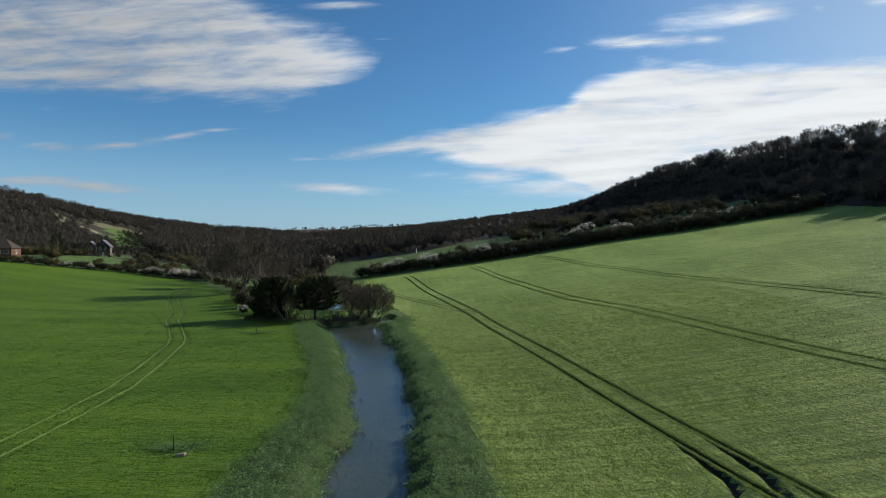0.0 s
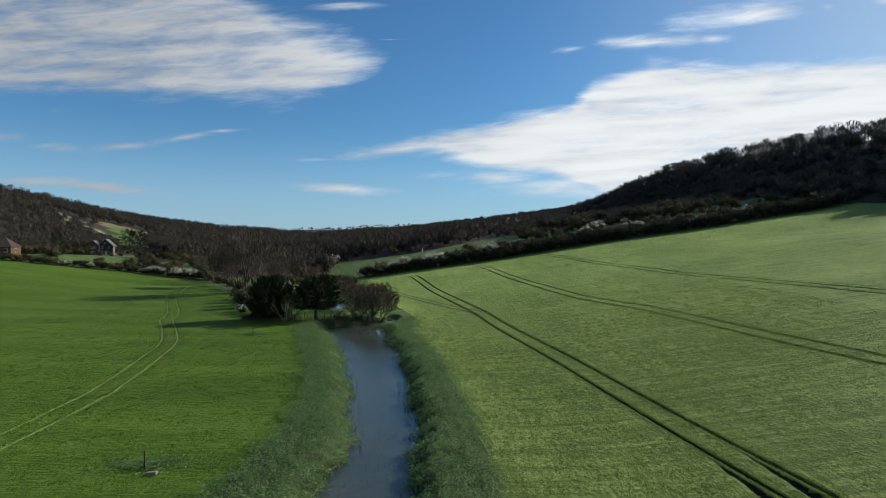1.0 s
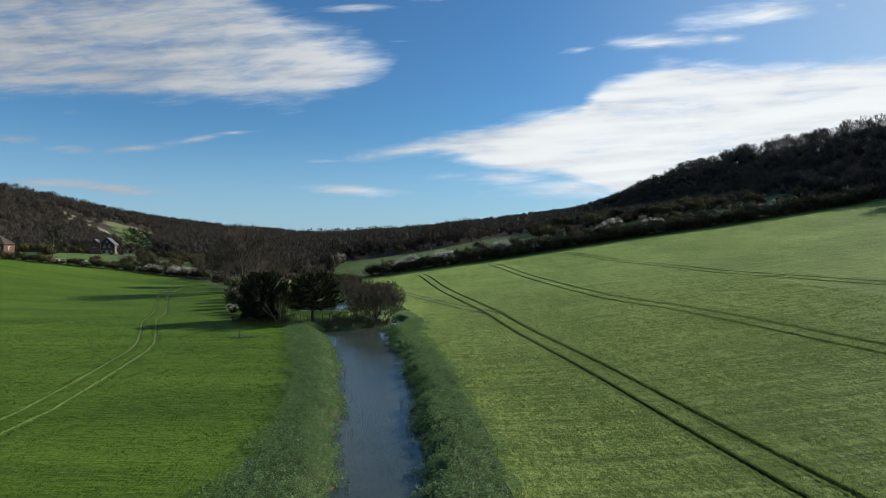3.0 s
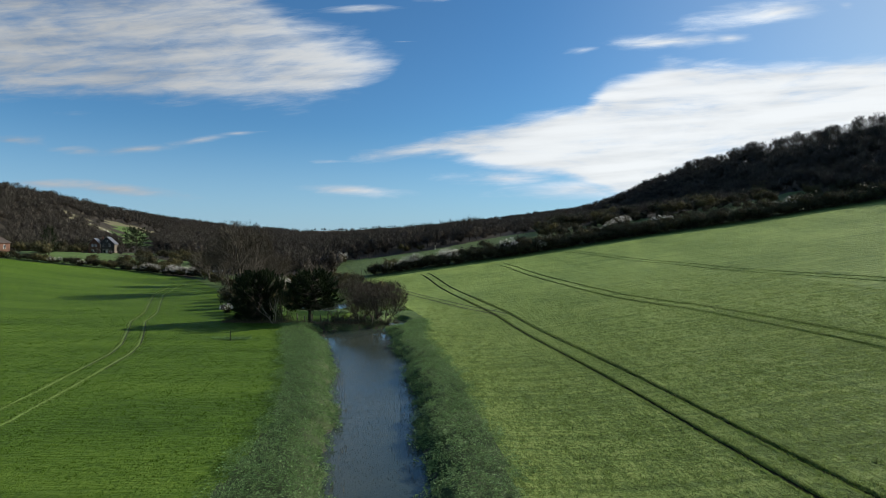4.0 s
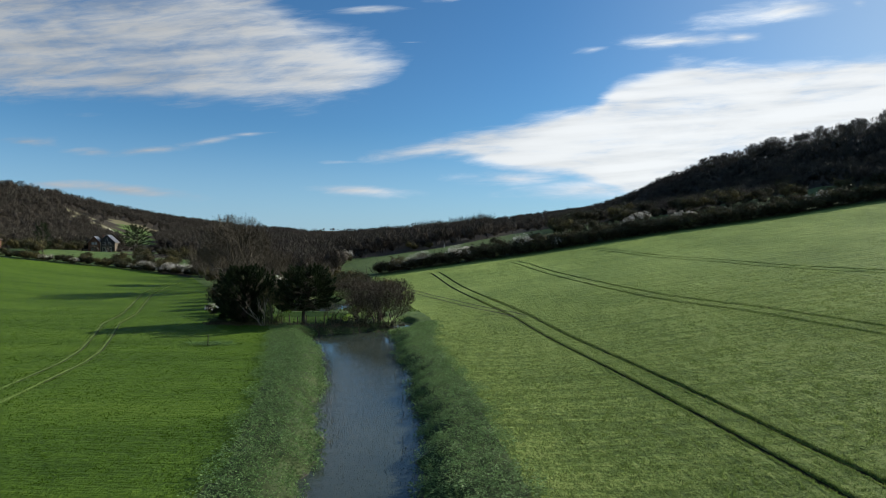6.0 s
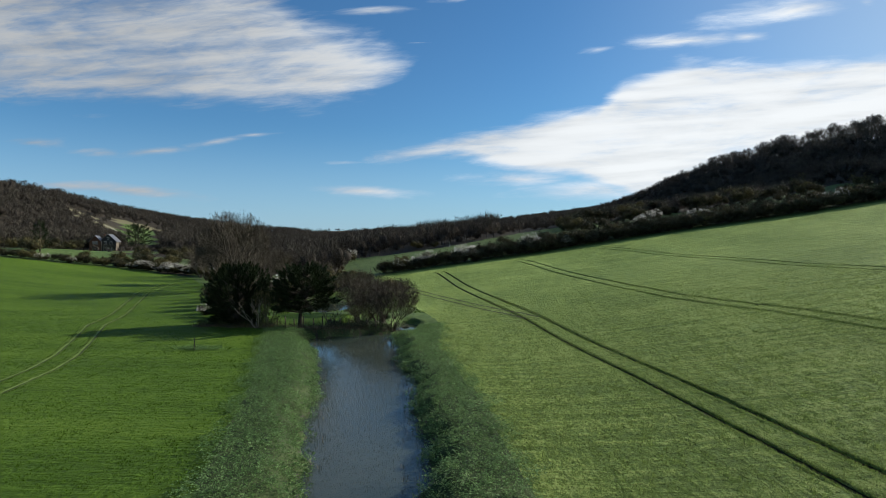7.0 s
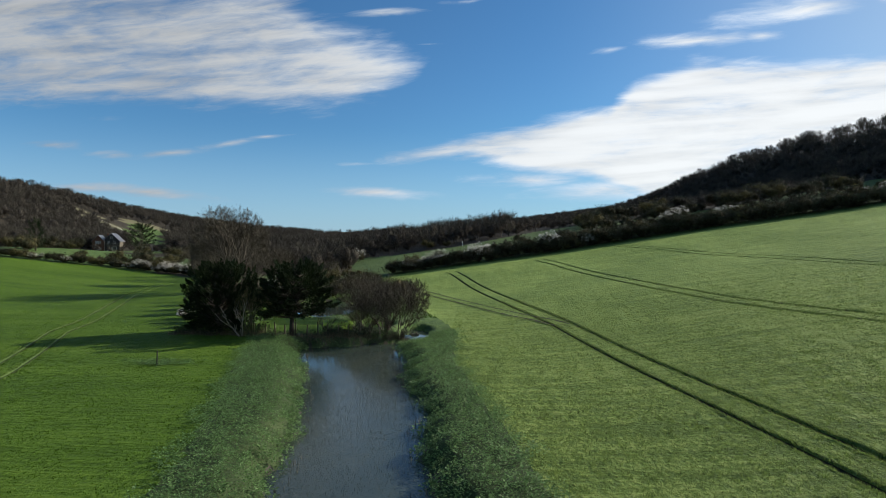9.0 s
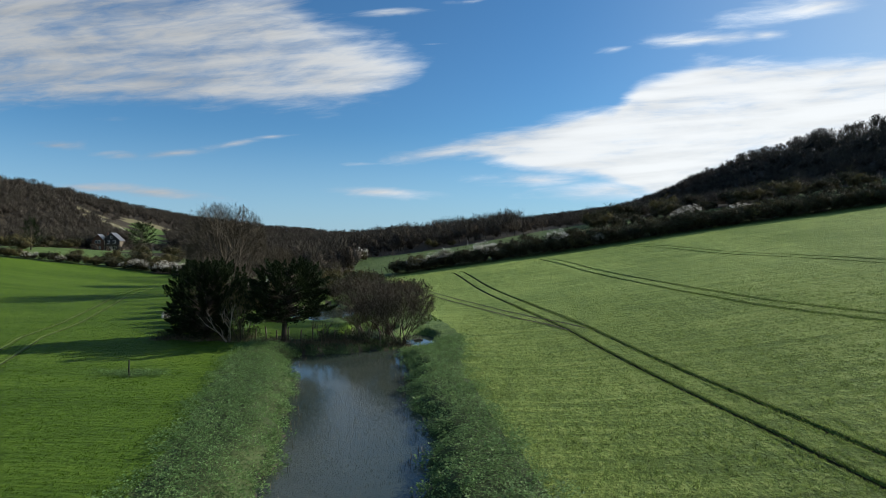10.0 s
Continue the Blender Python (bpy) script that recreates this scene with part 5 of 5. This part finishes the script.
def hipped_house(x, y, turn):
    h = thing("house", x, y, float(height(x, y)) - 0.1, "small brick house with a hipped brown tile roof", "house", turn=turn)
    w, d, eave, ridge = 8.2, 6.5, 2.7, 5.4
    part("wall", box_bm(-w / 2, w / 2, 0, d, -0.8, eave), M["brick"], h)
    bm = bmesh.new()
    o = 0.4
    low = [bm.verts.new(p) for p in ((-w / 2 - o, -o, eave - 0.1), (w / 2 + o, -o, eave - 0.1), (w / 2 + o, d + o, eave - 0.1), (-w / 2 - o, d + o, eave - 0.1))]
    top = [bm.verts.new(p) for p in ((-w / 2 + 2.6, d / 2, ridge), (w / 2 - 2.6, d / 2, ridge))]
    for f in ((low[0], low[1], top[1], top[0]), (low[1], low[2], top[1]), (low[2], low[3], top[0], top[1]), (low[3], low[0], top[0]), (low[3], low[2], low[1], low[0])):
        bm.faces.new(f)
    part("roof", bm, M["tile"], h, "hipped roof of brown tiles")
    part("chimney", box_bm(-0.9, -0.1, 2.2, 2.9, 4.2, 6.4, 0.04), M["brick"], h)
    part("aerial", box_bm(-0.52, -0.48, 2.5, 2.54, 6.4, 7.6), M["dark_metal"], h)
    part("aerial_bar", box_bm(-0.95, -0.05, 2.5, 2.53, 7.42, 7.46), M["dark_metal"], h)
    part("porch", gable_bm(2.6, 2.2, 2.2, 3.2, -2.6, -2.2), M["brick"], h)
    for s in (-1, 1):
        part("porch_roof_slope", slope_bm(2.6, 2.2, 2.2, 3.2, s, -2.6, -2.2, 0.25, 0.1), M["tile"], h)
    window(h, -2.6, 1.2, 1.3, 1.3, -2.2)
    window(h, 0.6, 1.5, 1.4, 1.2, 0.0)
    window(h, 2.7, 1.5, 1.2, 1.2, 0.0)
    window(h, 0.0, 1.5, 1.2, 1.2, 0.0).matrix_basis = pose(w / 2 + 0.03, 3.2, 1.5, 0, 0, 90)


def shed(x, y, turn):
    s = thing("shed", x, y, label="dark timber shed with a pitched felt roof", category="shed", turn=turn)
    part("wall", gable_bm(4.2, 3.0, 1.9, 2.7), M["board"], s)
    for k in (-1, 1):
        part("roof_slope", slope_bm(4.2, 3.0, 1.9, 2.7, k, over=0.2, thick=0.06), M["slate"], s)
    part("door", box_bm(-0.45, 0.45, -0.05, -0.003, 0, 1.8), M["post"], s)
    for i in range(6):
        part("paling", box_bm(-2.6 + i * 1.0, -2.0 + i * 1.0, -1.5, -1.45, -0.1, 0.7), M["white"], s, "white paling")


def stake(name, x, y, tall, r, material, label, category, lean=2.0, group=""):
    bm = bmesh.new()
    bmesh.ops.create_cone(bm, cap_ends=True, segments=7, radius1=r, radius2=r * 0.82, depth=tall + 0.3, matrix=Matrix.Translation((0, 0, (tall - 0.3) / 2)))
    bmesh.ops.bevel(bm, geom=[e for e in bm.edges if all(v.co.z > tall * 0.8 for v in e.verts)], offset=r * 0.3, segments=1, affect="EDGES")
    me = bpy.data.meshes.new(name)
    bm.to_mesh(me)
    bm.free()
    me.materials.append(M[material])
    ob = new(name, me)
    ob.matrix_basis = pose(x, y, float(height(x, y)), random.uniform(-lean, lean), random.uniform(-lean, lean), random.uniform(0, 90))
    return tagged(ob, label, category, group)


ribbon("chalk_path", [(367.5, -213.0), (372.0, -219.5), (373.5, -226.0), (375.0, -231.0), (378.0, -238.0)], (0.0,), 0.9, "chalk", "narrow white chalk path worn down the turf", 0.12)
gabled_house(-158.5, 272.0, 20)
hipped_house(-136.4, 180.0, 14)
shed(-77.0, 199.0, -10)

# stock fence along the foot of the trees: stakes and two wires
fence = thing("fence", -23.6, 92.2, label="old stock fence of split stakes and wire", category="fence")
base_z = float(height(-23.6, 92.2))
line = [(-23.6 + i * 0.95, 92.2 + 0.1 * i + 0.2 * math.sin(i * 1.3)) for i in range(13)]
for i, (px, py) in enumerate(line):
    top = 1.05 + random.uniform(-0.2, 0.2)
    p = part("fence_post", box_bm(-0.05, 0.05, -0.05, 0.05, -0.3, top, 0.012), M["post"], fence)
    p.matrix_basis = pose(px + 23.6, py - 92.2, float(height(px, py)) - base_z, random.uniform(-6, 6), random.uniform(-6, 6), random.uniform(0, 90))
for zz in (0.5, 0.9):
    segs = [(np.array((a[0] + 23.6, a[1] - 92.2, float(height(*a)) - base_z + zz)), np.array((b[0] + 23.6, b[1] - 92.2, float(height(*b)) - base_z + zz)), 0.006, 0.006, 0) for a, b in zip(line, line[1:])]
    v, f = prisms(segs, 4)
    put_part("wire", raw_mesh("wire", v, f, [M["dark_metal"]]), fence)
for i, (px, py) in enumerate([(-8.0 - i * 0.8, 104 + i * 4.2) for i in range(10)]):
    stake("fence_post", px - 5, py, 1.2, 0.06, "post", "weathered fence post in rough grass", "post", 4, "posts beside the flooded hollow")
for i in range(9):
    stake("fence_post", -36 + i * 2.0, 187.5 + i * 0.2, 1.25, 0.07, "post", "weathered fence post in the meadow", "post", 4, "posts across the meadow")
for i in range(7):
    stake("fence_post", -44 + i * 3.2, 226 + i * 1.1, 1.25, 0.07, "post", "weathered fence post in the meadow", "post", 4, "posts along the meadow's top")
stake("marker_post", -16.0, 34.9, 0.95, 0.045, "dark_metal", "dark marker post standing in the grass field", "post", 1.5, "posts in the grass field")
stake("marker_post", -24.9, 78.6, 1.0, 0.045, "dark_metal", "dark marker post standing in the grass field", "post", 1.5, "posts in the grass field")
stake("white_post", -10.4, 226.2, 1.7, 0.075, "white", "tall white-painted post on the meadow slope", "post", 1.0)


def slab(x, y, w, d, turn):
    bm = box_bm(-w / 2, w / 2, -d / 2, d / 2, -0.1, 0.13, 0.03)
    for v in bm.verts:
        v.co.x += 0.04 * math.sin(v.co.y * 9 + v.co.z * 5)
    me = bpy.data.meshes.new("stone_slab")
    bm.to_mesh(me)
    bm.free()
    me.materials.append(M["stone"])
    ob = new("stone_slab", me)
    ob.matrix_basis = pose(x, y, float(height(x, y)) + 0.03, 2, -3, turn)
    return tagged(ob, "pale stone slab lying in grass beside a post", "stone")


slab(-15.25, 34.2, 0.5, 0.22, 8)


def log(x, y, turn):
    segs = [(np.array((-0.42, 0, 0.02)), np.array((0, 0.02, 0.05)), 0.13, 0.12, 0), (np.array((0, 0.02, 0.05)), np.array((0.4, -0.03, 0.03)), 0.12, 0.09, 0), (np.array((0.05, 0, 0.1)), np.array((0.18, 0.1, 0.33)), 0.05, 0.03, 0)]
    v, f = prisms(segs, 8)
    ob = new("log", raw_mesh("log", v, f, [M["bark"]], flat=False))
    ob.matrix_basis = pose(x, y, 0.0, 0, 0, turn)
    return tagged(ob, "short dark log floating in the side pool", "log")


log(-9.6, 98.4, 15)
# clumped rank grass round the posts
for px, py in ((-16.0, 35.2), (-24.9, 78.9)):
    rng = np.random.default_rng(int(-px))
    gx, gy = px + rng.normal(size=420) * 1.1, py + 0.3 + rng.normal(size=420) * 0.5
    leaves("rank_grass", gx, gy, 0.10, 6, "weed", "darker rank tussocks round a post", "grass", 12, 0.16)
# evergreens by the houses
cypress("cedar_tree", -141.5, 268.0, 11.5, 4.6, 2.6, 90, 41, "dark spreading cedar beside the boarded house", sprays=70, off=0.4, flat=1.0, size=1.7)
cypress("cedar_tree", -157.0, 292.0, 12.5, 4.8, 1.5, 90, 42, "dark cedar behind the boarded house", sprays=60, flat=0.9, size=1.7)
cypress("conifer_tree", -127.0, 194.0, 8.5, 2.2, 0.8, 80, 43, "narrow dark conifer beside the brick house", sprays=60, size=1.3)
